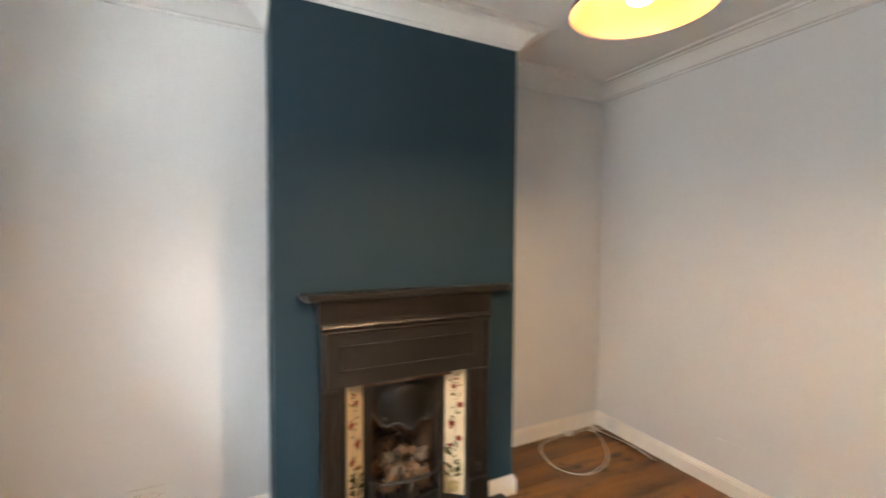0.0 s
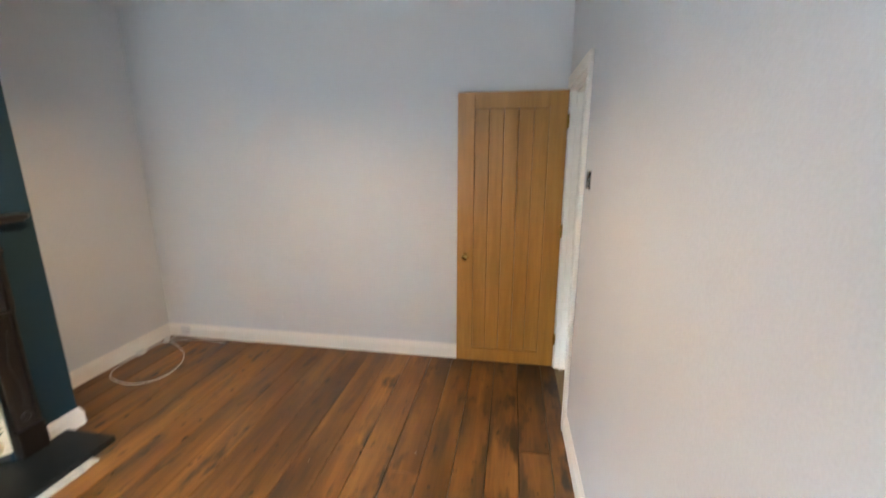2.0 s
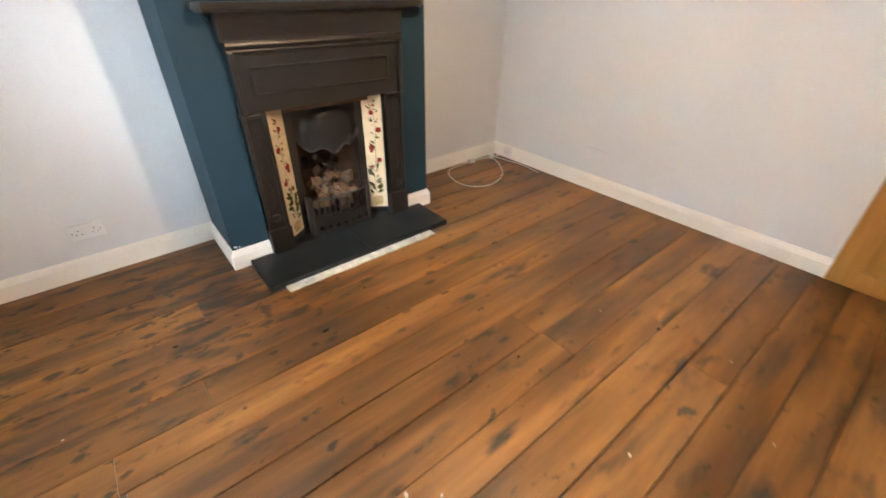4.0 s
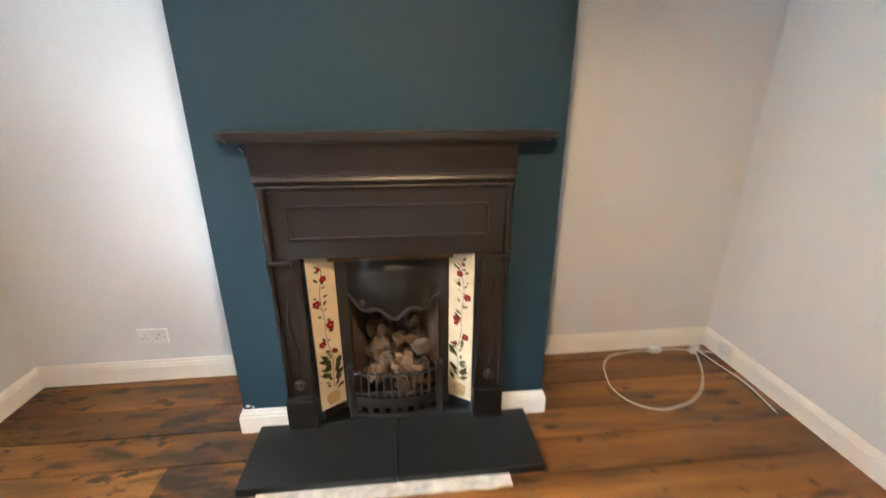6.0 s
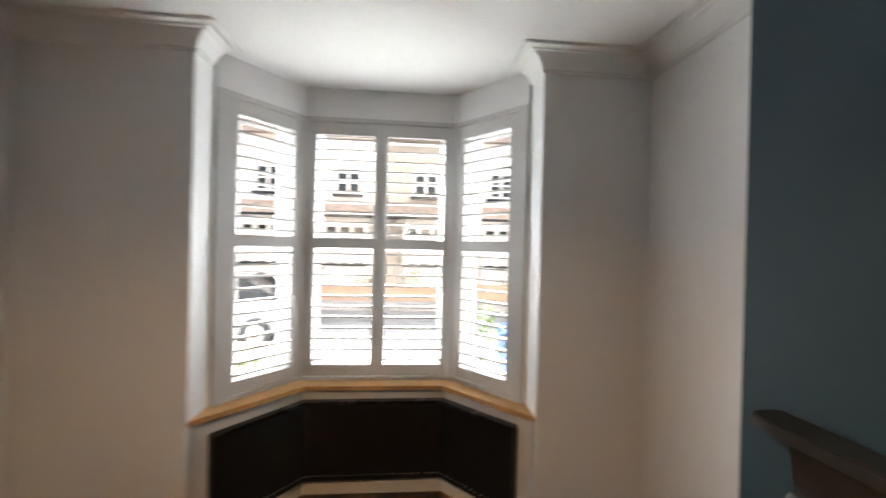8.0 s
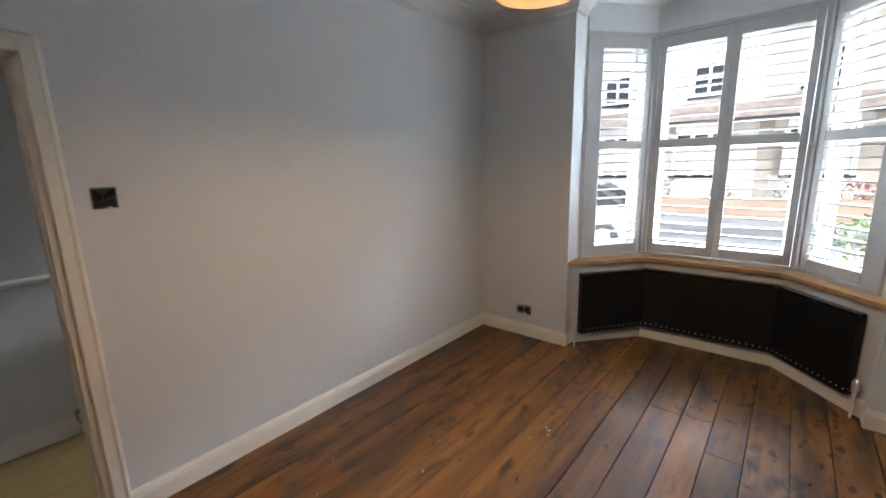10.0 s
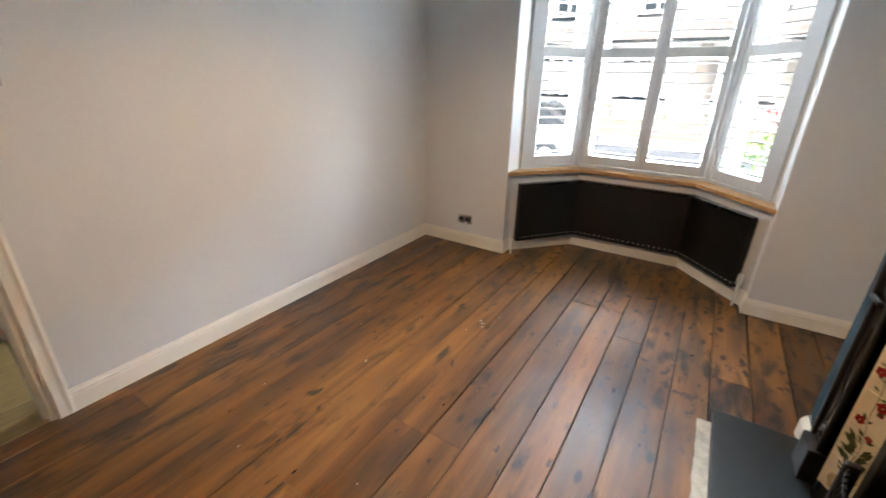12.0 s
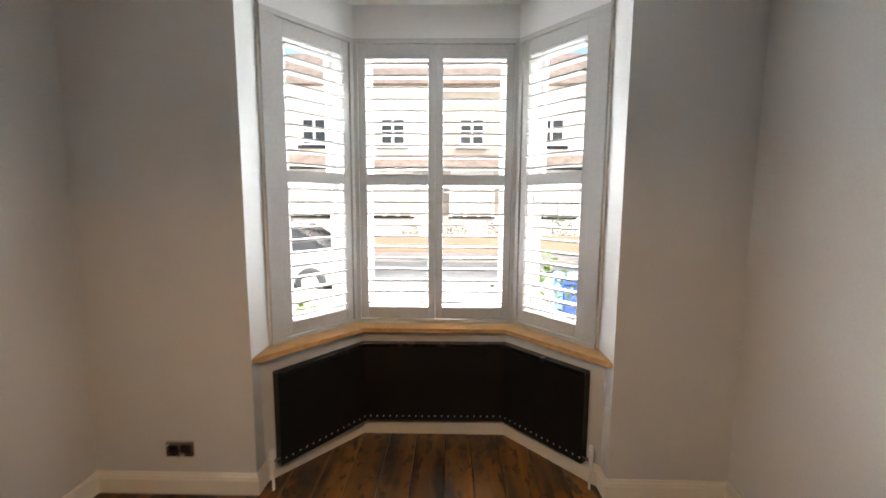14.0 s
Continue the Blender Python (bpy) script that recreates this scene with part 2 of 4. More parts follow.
def finish(bm, name, mat, parent=None, smooth=False, angle=40):
    me = bpy.data.meshes.new(name)
    bmesh.ops.recalc_face_normals(bm, faces=bm.faces[:])
    bm.to_mesh(me)
    bm.free()
    for m in (mat if isinstance(mat, (list, tuple)) else [mat]):
        me.materials.append(m)
    if smooth:
        me.polygons.foreach_set("use_smooth", [True] * len(me.polygons))
        me.set_sharp_from_angle(angle=radians(angle))
    ob = new(name, me)
    if parent is not None:
        attach(ob, parent)
    return ob


def attach(ob, parent):
    """Parent a part whose mesh is already in world places."""
    m = Matrix.Identity(4)
    p = parent
    chain = []
    while p is not None:
        chain.append(p)
        p = p.parent
    for p in reversed(chain):
        m = m @ p.matrix_parent_inverse @ p.matrix_basis
    ob.parent = parent
    ob.matrix_parent_inverse = m.inverted()


def root(name, x, y, z, rz=0.0):
    ob = new(name)
    ob.empty_display_size = 0.1
    ob.matrix_basis = pose(x, y, z, 0, 0, rz)
    return ob


def put_box(bm, lo, hi, bev=0.0, m=None, seg=1):
    c = [(a + b) / 2 for a, b in zip(lo, hi)]
    d = [abs(b - a) for a, b in zip(lo, hi)]
    mat = Matrix.Translation(c) @ Matrix.Diagonal((*d, 1))
    if m is not None:
        mat = m @ mat
    vs = bmesh.ops.create_cube(bm, size=1, matrix=mat)["verts"]
    if bev:
        es = list({e for v in vs for e in v.link_edges})
        bmesh.ops.bevel(bm, geom=es, offset=min(bev, min(d) * 0.45), segments=seg, affect="EDGES", profile=0.5)


def box(name, lo, hi, mat, parent=None, bev=0.003, m=None, seg=1):
    bm = bmesh.new()
    put_box(bm, lo, hi, bev, m, seg)
    return finish(bm, name, mat, parent)


def put_prism(bm, poly, z0, z1):
    lo = [bm.verts.new((x, y, z0)) for x, y in poly]
    hi = [bm.verts.new((x, y, z1)) for x, y in poly]
    n = len(poly)
    bm.faces.new(lo)
    bm.faces.new(hi)
    for i in range(n):
        bm.faces.new((lo[i], lo[(i + 1) % n], hi[(i + 1) % n], hi[i]))


def put_profile_y(bm, poly, y0, y1):
    """A flat outline in x and z, given depth from y0 to y1."""
    a = [bm.verts.new((x, y0, z)) for x, z in poly]
    b = [bm.verts.new((x, y1, z)) for x, z in poly]
    n = len(poly)
    bm.faces.new(a)
    bm.faces.new(b)
    for i in range(n):
        bm.faces.new((a[i], a[(i + 1) % n], b[(i + 1) % n], b[i]))


def offset_path(path, d):
    """The plan line moved d to its right-hand side, mitred."""
    out = []
    n = len(path)
    for i in range(n):
        dirs = []
        if i > 0:
            dirs.append((Vector(path[i]) - Vector(path[i - 1])).normalized())
        if i < n - 1:
            dirs.append((Vector(path[i + 1]) - Vector(path[i])).normalized())
        ns = [Vector((v.y, -v.x)) for v in dirs]
        if len(ns) == 1:
            o = ns[0] * d
        else:
            b = ns[0] + ns[1]
            b.normalize()
            o = b * (d / max(0.2, b.dot(ns[0])))
        out.append((path[i][0] + o.x, path[i][1] + o.y))
    return out


def put_sweep(bm, profile, path):
    """profile: (out from the wall, height) points of a closed outline; path: plan line with the room on its right."""
    rings = []
    lines = [offset_path(path, d) for d, _ in profile]
    for i in range(len(path)):
        rings.append([bm.verts.new((*lines[k][i], profile[k][1])) for k in range(len(profile))])
    n = len(profile)
    for a, b in zip(rings, rings[1:]):
        for k in range(n):
            bm.faces.new((a[k], a[(k + 1) % n], b[(k + 1) % n], b[k]))
    bm.faces.new(rings[0])
    bm.faces.new(rings[-1])


def sweep(name, profile, path, mat, parent=None, smooth=False):
    bm = bmesh.new()
    put_sweep(bm, profile, path)
    return finish(bm, name, mat, parent, smooth)


def put_lathe(bm, profile, m=None, seg=40):
    """profile: (radius, height) turned about z."""
    rings = []
    for r, z in profile:
        if r < 1e-5:
            rings.append([bm.verts.new((0, 0, z))])
        else:
            rings.append([bm.verts.new((r * math.cos(2 * math.pi * k / seg), r * math.sin(2 * math.pi * k / seg), z)) for k in range(seg)])
    for a, b in zip(rings, rings[1:]):
        for k in range(seg):
            j = (k + 1) % seg
            if len(a) == 1 and len(b) == 1:
                continue
            if len(a) == 1:
                bm.faces.new((a[0], b[k], b[j]))
            elif len(b) == 1:
                bm.faces.new((a[k], a[j], b[0]))
            else:
                bm.faces.new((a[k], a[j], b[j], b[k]))
    if m is not None:
        bmesh.ops.transform(bm, matrix=m, verts=[v for r in rings for v in r])


def lathe(name, profile, mat, m=None, parent=None, seg=40):
    bm = bmesh.new()
    put_lathe(bm, profile, m, seg)
    return finish(bm, name, mat, parent, True)


def tube(name, pts, r, mat, parent=None, closed=False):
    cu = bpy.data.curves.new(name, "CURVE")
    cu.dimensions, cu.bevel_depth, cu.bevel_resolution, cu.resolution_u = "3D", r, 2, 8
    sp = cu.splines.new("BEZIER")
    sp.bezier_points.add(len(pts) - 1)
    for b, p in zip(sp.bezier_points, pts):
        b.co = p
        b.handle_left_type = b.handle_right_type = "AUTO"
    sp.use_cyclic_u = closed
    cu.use_fill_caps = True
    dg = new("shape", cu)
    bpy.context.view_layer.update()
    me = bpy.data.meshes.new_from_object(dg.evaluated_get(bpy.context.evaluated_depsgraph_get()))
    bpy.data.objects.remove(dg)
    bpy.data.curves.remove(cu)
    me.materials.clear()
    me.materials.append(mat)
    me.polygons.foreach_set("use_smooth", [True] * len(me.polygons))
    ob = new(name, me)
    if parent is not None:
        attach(ob, parent)
    return ob


def put_wall(bm, a, b, z0, z1, t):
    """A stretch of wall from a to b, the room on its right, t thick on the far side."""
    d = (Vector(b) - Vector(a)).normalized()
    o = Vector((-d.y, d.x)) * t
    put_prism(bm, [a, b, (b[0] + o.x, b[1] + o.y), (a[0] + o.x, a[1] + o.y)], z0, z1)


# ---- the room ----
H = 2.775          # ceiling
HT = H + 0.03      # walls run a little into the ceiling
XW, XE = -0.018, 3.70
BAY0, BAY1 = 0.85, 2.71


def ys(x):
    return -0.016 + 0.0125 * x


def yn(x):
    return 3.333 + 0.011 * x


DOOR0, DOOR1, DOORH = 2.968, 3.665, 2.01
CH0, CH1, CHY = 1.155, 2.505, 2.905

bm = bmesh.new()
put_wall(bm, (DOOR0, ys(DOOR0)), (-0.26, ys(-0.26)), 0, HT, 0.11)
put_wall(bm, (XE, ys(XE)), (DOOR1, ys(DOOR1)), 0, HT, 0.11)
put_wall(bm, (DOOR1, ys(DOOR1)), (DOOR0, ys(DOOR0)), DOORH, HT, 0.11)
tagged(finish(bm, "wall_south", WALL), "pale grey painted plaster wall with the doorway", "wall", kind="structure")
bm = bmesh.new()
put_wall(bm, (XW - 0.24, yn(XW)), (XE + 0.1, yn(XE)), 0, HT, 0.2)
tagged(finish(bm, "wall_north", WALL), "pale grey painted plaster alcove wall", "wall", kind="structure")
bm = bmesh.new()
put_wall(bm, (XE, 3.6), (XE, ys(XE) - 0.11), 0, HT, 0.15)
tagged(finish(bm, "wall_east", WALL), "pale grey painted plaster end wall", "wall", kind="structure")
bm = bmesh.new()
put_prism(bm, [(XW, -0.13), (XW, BAY0), (-0.24, BAY0), (-0.24, -0.13)], 0, HT)
put_prism(bm, [(XW, BAY1), (XW, 3.45), (-0.24, 3.45), (-0.24, BAY1)], 0, HT)
tagged(finish(bm, "wall_west", WALL), "pale grey window wall with the bay opening", "wall", kind="structure")

# chimney breast with a hole for the fire
bm = bmesh.new()
OX0, OX1, OZ = 1.50, 2.16, 0.835
put_prism(bm, [(CH0, CHY), (OX0, CHY), (OX0, 3.36), (CH0, 3.36)], 0, HT)
put_prism(bm, [(OX1, CHY), (CH1, CHY), (CH1, 3.36), (OX1, 3.36)], 0, HT)
put_prism(bm, [(OX0, CHY), (OX1, CHY), (OX1, 3.36), (OX0, 3.36)], OZ, HT)
tagged(finish(bm, "chimney_breast", TEAL), "deep teal painted chimney breast", "chimney breast", kind="structure")
# ceiling
bm = bmesh.new()
put_prism(bm, [(-1.0, -0.2), (XE + 0.15, -0.2), (XE + 0.15, 3.6), (-1.0, 3.6)], H, H + 0.12)
tagged(finish(bm, "ceiling", CEIL), "white painted plaster ceiling", "ceiling", kind="structure")

# floor void below the boards
bm = bmesh.new()
put_prism(bm, [(-0.85, -0.06), (XE + 0.1, -0.06), (XE + 0.1, 3.5), (-0.85, 3.5)], -0.12, -0.022)
FLOOR_OB = tagged(finish(bm, "floor", GAP), "old stained pine floorboards with black gaps", "floor", kind="structure")

# bay: lower wall, bulkhead, corner posts
LOW = [(XW, BAY0), (-0.12, BAY0), (-0.63, 1.295), (-0.63, 2.25), (-0.12, BAY1), (XW, BAY1)]
SH = [(-0.245, BAY0), (-0.73, 1.235), (-0.73, 2.315), (-0.245, BAY1)]
SZ0, SZ1 = 0.745, 2.575


def band(path, d0, d1):
    """Plan outline between two offsets of a line, behind it."""
    return offset_path(path, -d0) + offset_path(path, -d1)[::-1]


bm = bmesh.new()
put_prism(bm, band(LOW[1:5], 0, 0.25), -0.02, 0.715)
tagged(finish(bm, "bay_wall", WALL), "pale grey wall below the bay window", "wall", kind="structure")
bm = bmesh.new()
put_prism(bm, band(SH, -0.03, 0.2), SZ1 - 0.012, HT)
tagged(finish(bm, "bay_bulkhead", WALL), "pale grey bulkhead above the bay window", "wall", kind="structure")

SKIRT = [(-0.005, -0.0005), (0.019, -0.0005), (0.019, 0.082), (0.015, 0.088), (0.015, 0.096), (0.009, 0.104), (0.006, 0.115), (-0.005, 0.115)]
bm = bmesh.new()
put_sweep(bm, SKIRT, [(2.904, ys(2.904)), (XW, ys(XW)), (XW, BAY0), (-0.12, BAY0), (-0.63, 1.295), (-0.63, 2.25), (-0.12, BAY1), (XW, BAY1),
                      (XW, yn(XW)), (CH0, yn(CH0)), (CH0, CHY), (1.357, CHY)])
put_sweep(bm, SKIRT, [(2.298, CHY), (CH1, CHY), (CH1, yn(CH1)), (XE, yn(XE)), (XE, ys(XE) + 0.03)])
tagged(finish(bm, "baseboard", GLOSS), "cream white gloss moulded skirting board", "baseboard", kind="structure")

CORN = [(-0.005, H - 0.105), (0.010, H - 0.105), (0.014, H - 0.092), (0.022, H - 0.088), (0.030, H - 0.066), (0.050, H - 0.042), (0.075, H - 0.027),
        (0.082, H - 0.018), (0.100, H - 0.018), (0.104, H - 0.010), (0.135, H - 0.010), (0.140, H - 0.0135), (0.152, H - 0.0135), (0.158, H + 0.005), (-0.005, H + 0.005)]
tagged(sweep("trim_cornice", CORN, [(-0.21, BAY1), (XW, BAY1), (XW, yn(XW)), (CH0, yn(CH0)), (CH0, CHY), (CH1, CHY), (CH1, yn(CH1)), (XE, yn(XE)), (XE, ys(XE)),
                                    (XW, ys(XW)), (XW, BAY0), (-0.21, BAY0)], CEIL, None, True), "white plaster coved cornice", "cornice", kind="structure")

# ---- doorway ----
yd = ys(3.3)
bm = bmesh.new()
ARCH = 0.064


def architrave(bm, y0, s):
    for x0, x1 in ((DOOR0 - ARCH, DOOR0), (DOOR1, DOOR1 + 0.033)):
        put_box(bm, (x0, y0, 0), (x1, y0 + s * 0.020, DOORH + ARCH), 0.003)
    put_box(bm, (DOOR0 - 0.001, y0, DOORH), (DOOR1 + 0.001, y0 + s * 0.020, DOORH + ARCH), 0.003)
    put_box(bm, (DOOR0 - ARCH + 0.002, y0 + s * 0.015, 0), (DOOR0 - ARCH + 0.020, y0 + s * 0.024, DOORH + ARCH - 0.002), 0.004)
    put_box(bm, (DOOR0 - ARCH + 0.020, y0 + s * 0.015, DOORH + ARCH - 0.020), (DOOR1 + 0.03, y0 + s * 0.024, DOORH + ARCH - 0.002), 0.004)


architrave(bm, ys(DOOR0) + 0.001, 1)
architrave(bm, ys(3.3) - 0.116, -1)
put_box(bm, (DOOR0 - 0.002, ys(3) - 0.118, 0), (DOOR0 + 0.026, ys(3) + 0.004, DOORH), 0.002)
put_box(bm, (DOOR1 - 0.026, ys(3) - 0.118, 0), (DOOR1 + 0.002, ys(3) + 0.004, DOORH), 0.002)
put_box(bm, (DOOR0, ys(3) - 0.118, DOORH - 0.026), (DOOR1, ys(3) + 0.004, DOORH + 0.002), 0.002)
put_box(bm, (DOOR0 + 0.024, yd - 0.075, 0), (DOOR0 + 0.038, yd - 0.035, DOORH - 0.02), 0.002)
put_box(bm, (DOOR1 - 0.038, yd - 0.075, 0), (DOOR1 - 0.024, yd - 0.035, DOORH - 0.02), 0.002)
put_box(bm, (DOOR0 + 0.02, yd - 0.075, DOORH - 0.038), (DOOR1 - 0.02, yd - 0.035, DOORH - 0.024), 0.002)
tagged(finish(bm, "door_frame", GLOSS), "white gloss painted door frame and architrave", "door frame", kind="structure")
tagged(box("strike_plate", (DOOR0 + 0.0255, yd - 0.02, 0.80), (DOOR0 + 0.0275, yd + 0.005, 0.86), BRASS, bev=0.001), "small brass strike plate on the door frame", "strike plate")


def build_door():
    """Open oak door of framed and grooved boards, lying along the end wall; built along y at x from 0 to -0.035."""
    W, T, LH = 0.732, 0.035, 1.981
    d = root("door_1", 3.685, 0.035, 0.012, 0)
    ox, oy, oz = 3.685, 0.035, 0.012

    def part(name, lo, hi, mat=OAK, bev=0.002):
        return box(name, (ox + lo[0], oy + lo[1], oz + lo[2]), (ox + hi[0], oy + hi[1], oz + hi[2]), mat, d, bev)
    st, tr, br = 0.118, 0.108, 0.105
    part("stile", (-T, 0, 0), (0, st, LH))
    part("stile", (-T, W - st, 0), (0, W, LH))
    part("rail", (-T, st, LH - tr), (0, W - st, LH))
    part("rail", (-T, st, 0), (0, W - st, br))
    n = 5
    w = (W - 2 * st) / n
    for k in range(n):
        part("plank", (-T + 0.007, st + k * w + 0.0004, br), (-0.007, st + (k + 1) * w - 0.0004, LH - tr), OAK, 0.004)
    for s, x in ((-1, -T), (1, 0)):
        m = Matrix.Translation((ox + x, oy + W - 0.062, oz + 0.838)) @ pose(0, 0, 0, 0, 90 * s, 0)
        k = lathe("knob", [(0, 0), (0.026, 0), (0.026, 0.004), (0.012, 0.007), (0.009, 0.018), (0.020, 0.026), (0.026, 0.036), (0.022, 0.046), (0.010, 0.051), (0, 0.052)] if s < 0
                  else [(0, 0), (0.018, 0), (0.018, 0.003), (0, 0.004)], BRASS, m, d, 24)
        k["label"] = "polished brass round door knob"
    part("latch_plate", (-T + 0.006, W - 0.001, 0.79), (-0.006, W + 0.0015, 0.90), BRASS, 0.0005)
    for z in (0.18, 1.0, 1.74):
        hg = part("hinge", (-T - 0.004, -0.012, z), (-T + 0.004, 0.006, z + 0.09), BRASS, 0.003)
        hg["label"] = "brass butt hinge"
    return tagged(d, "open oak cottage door with grooved boards and brass knob", "door")


build_door()

# ---- bay window: sill, sashes, shutters ----
bm = bmesh.new()
put_prism(bm, [(-0.02, BAY0 - 0.005), (-0.035, BAY0 + 0.012), (-0.573, 1.314), (-0.573, 2.232), (-0.035, BAY1 - 0.012), (-0.02, BAY1 + 0.005), (-0.26, BAY1 + 0.005), (-0.80, 2.31), (-0.80, 1.24), (-0.26, BAY0 - 0.005)], 0.716, SZ0)
bmesh.ops.bevel(bm, geom=[e for e in bm.edges if abs(e.verts[0].co.z - e.verts[1].co.z) < 1e-6], offset=0.006, segments=2, affect="EDGES")
tagged(finish(bm, "window_sill", SILLW), "golden oiled oak window board in the bay", "window sill", kind="structure")


def seg_pose(a, b, back=0.0):
    """Local frame on a plan line: x along it from a to b, y to the outside, z up."""
    d = Vector(b) - Vector(a)
    ang = math.degrees(math.atan2(d.y, d.x))
    n = Vector((-d.y, d.x)).normalized() * back
    return (a[0] + n.x, a[1] + n.y, 0, ang), d.length


def local_part(r, name, lo, hi, mat, bev=0.003, label=""):
    ob = box(name, lo, hi, mat, None, bev)
    ob.parent = r
    return tagged(ob, label) if label else ob


def sash_window(name, a, b):
    """White framed sliding sash with two panes, behind the shutters."""
    (x, y, z, rz), L = seg_pose(a, b, 0.075)
    r = root(name, x, y, SZ0, rz)
    h = SZ1 - SZ0 + 0.02
    local_part(r, "jamb", (0.02, 0, -0.03), (0.065, 0.09, h), UPVC)
    local_part(r, "jamb", (L - 0.065, 0, -0.03), (L - 0.02, 0.09, h), UPVC)
    local_part(r, "head", (0.065, 0, h - 0.06), (L - 0.065, 0.09, h), UPVC)
    local_part(r, "sill", (0.065, 0, -0.03), (L - 0.065, 0.11, 0.05), UPVC)
    mid = 0.93
    for z0, z1, y0 in ((0.05, mid + 0.02, 0.01), (mid - 0.02, h - 0.06, 0.045)):
        for lo, hi in (((0.065, y0, z0), (0.105, y0 + 0.035, z1)), ((L - 0.105, y0, z0), (L - 0.065, y0 + 0.035, z1)),
                       ((0.105, y0, z0), (L - 0.105, y0 + 0.035, z0 + 0.045)), ((0.105, y0, z1 - 0.04), (L - 0.105, y0 + 0.035, z1))):
            local_part(r, "sash_rail", lo, hi, UPVC)
        g = local_part(r, "pane", (0.10, y0 + 0.015, z0 + 0.04), (L - 0.10, y0 + 0.019, z1 - 0.035), GLASS, 0)
        g.visible_shadow = False
    return tagged(r, "white framed sliding sash window behind shutters", "window", "bay windows", "structure")


for k in range(3):
    sash_window("window_%d" % (k + 1), SH[k], SH[k + 1])

LOUVRE = bpy.data.meshes.new("louvre")


def louvre_mesh(w):
    bm = bmesh.new()
    n = 10
    ring = [(-0.0315, -0.0030), (-0.0295, -0.0052), (0.0, -0.0060), (0.0295, -0.0052), (0.0315, -0.0030), (0.0315, 0.0030), (0.0295, 0.0052), (0.0, 0.0060), (-0.0295, 0.0052), (-0.0315, 0.0030)]
    a = [bm.verts.new((0.002, y, z)) for y, z in ring]
    b = [bm.verts.new((w - 0.002, y, z)) for y, z in ring]
    bm.faces.new(a)
    bm.faces.new(b)
    for i in range(n):
        bm.faces.new((a[i], a[(i + 1) % n], b[(i + 1) % n], b[i]))
    bmesh.ops.recalc_face_normals(bm, faces=bm.faces[:])
    me = bpy.data.meshes.new("louvre")
    bm.to_mesh(me)
    bm.free()
    me.materials.append(SHUT)
    return me


def shutter(x, y, rz, w, tilt=-1.5):
    """A full-height shutter leaf; the local x runs along its width, y to the outside."""
    r = root("shutter", x, y, SZ0 + 0.028, rz)
    Ht = SZ1 - SZ0 - 0.06
    z_lo0, z_lo1, z_hi0, z_hi1 = 0.850 - SZ0 - 0.028, 1.664 - SZ0 - 0.028, 1.736 - SZ0 - 0.028, 2.455 - SZ0 - 0.028
    s, T = 0.048, 0.027
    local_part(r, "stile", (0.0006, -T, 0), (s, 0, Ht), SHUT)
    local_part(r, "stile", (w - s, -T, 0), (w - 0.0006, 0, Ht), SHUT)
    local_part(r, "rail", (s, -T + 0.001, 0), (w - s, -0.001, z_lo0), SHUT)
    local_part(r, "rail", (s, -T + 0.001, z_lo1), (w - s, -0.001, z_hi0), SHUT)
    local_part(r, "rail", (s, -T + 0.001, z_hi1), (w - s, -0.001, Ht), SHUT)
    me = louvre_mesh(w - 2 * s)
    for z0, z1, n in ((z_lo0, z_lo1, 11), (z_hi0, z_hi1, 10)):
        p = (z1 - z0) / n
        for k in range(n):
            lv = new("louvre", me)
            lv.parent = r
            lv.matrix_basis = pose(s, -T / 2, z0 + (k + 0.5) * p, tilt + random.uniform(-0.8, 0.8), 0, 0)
    for z in (0.2, Ht - 0.25):
        local_part(r, "hinge", (0.0, -T - 0.004, z), (0.008, -T + 0.002, z + 0.06), SHUT, 0.001)
    return tagged(r, "white full-height louvred shutter leaf, slats open", "shutter", "shutters in the bay")


# surround frame of the shutters
bm = bmesh.new()
for k in range(3):
    (x, y, z, rz), L = seg_pose(SH[k], SH[k + 1], 0)
    m = pose(x, y, 0, 0, 0, rz)
    put_box(bm, (0.0, -0.035, SZ0), (L, 0.03, SZ0 + 0.025), 0.002, m)
    put_box(bm, (0.0, -0.035, SZ1 - 0.03), (L, 0.03, SZ1), 0.002, m)
    a, b = (0.084 if k == 0 else 0.042), (0.084 if k == 2 else 0.042)
    put_box(bm, (0.0, -0.035, SZ0 + 0.025), (a, 0.02, SZ1 - 0.03), 0.002, m)
    put_box(bm, (L - b, -0.035, SZ0 + 0.025), (L, 0.02, SZ1 - 0.03), 0.002, m)
tagged(finish(bm, "trim_shutter_frame", SHUT), "white frame round the shutters", "window trim", kind="structure")
(sx, sy, _, sr), sl = seg_pose(SH[0], SH[1])
c, s_ = math.cos(radians(sr)), math.sin(radians(sr))
shutter(sx + 0.085 * c, sy + 0.085 * s_, sr, sl - 0.13)
(sx, sy, _, sr), sl = seg_pose(SH[1], SH[2])
shutter(sx, sy + 0.044, sr, (sl - 0.088) / 2)
shutter(sx, sy + 0.044 + (sl - 0.088) / 2, sr, (sl - 0.088) / 2)
(sx, sy, _, sr), sl = seg_pose(SH[2], SH[3])
c, s_ = math.cos(radians(sr)), math.sin(radians(sr))
shutter(sx + 0.045 * c, sy + 0.045 * s_, sr, sl - 0.13)
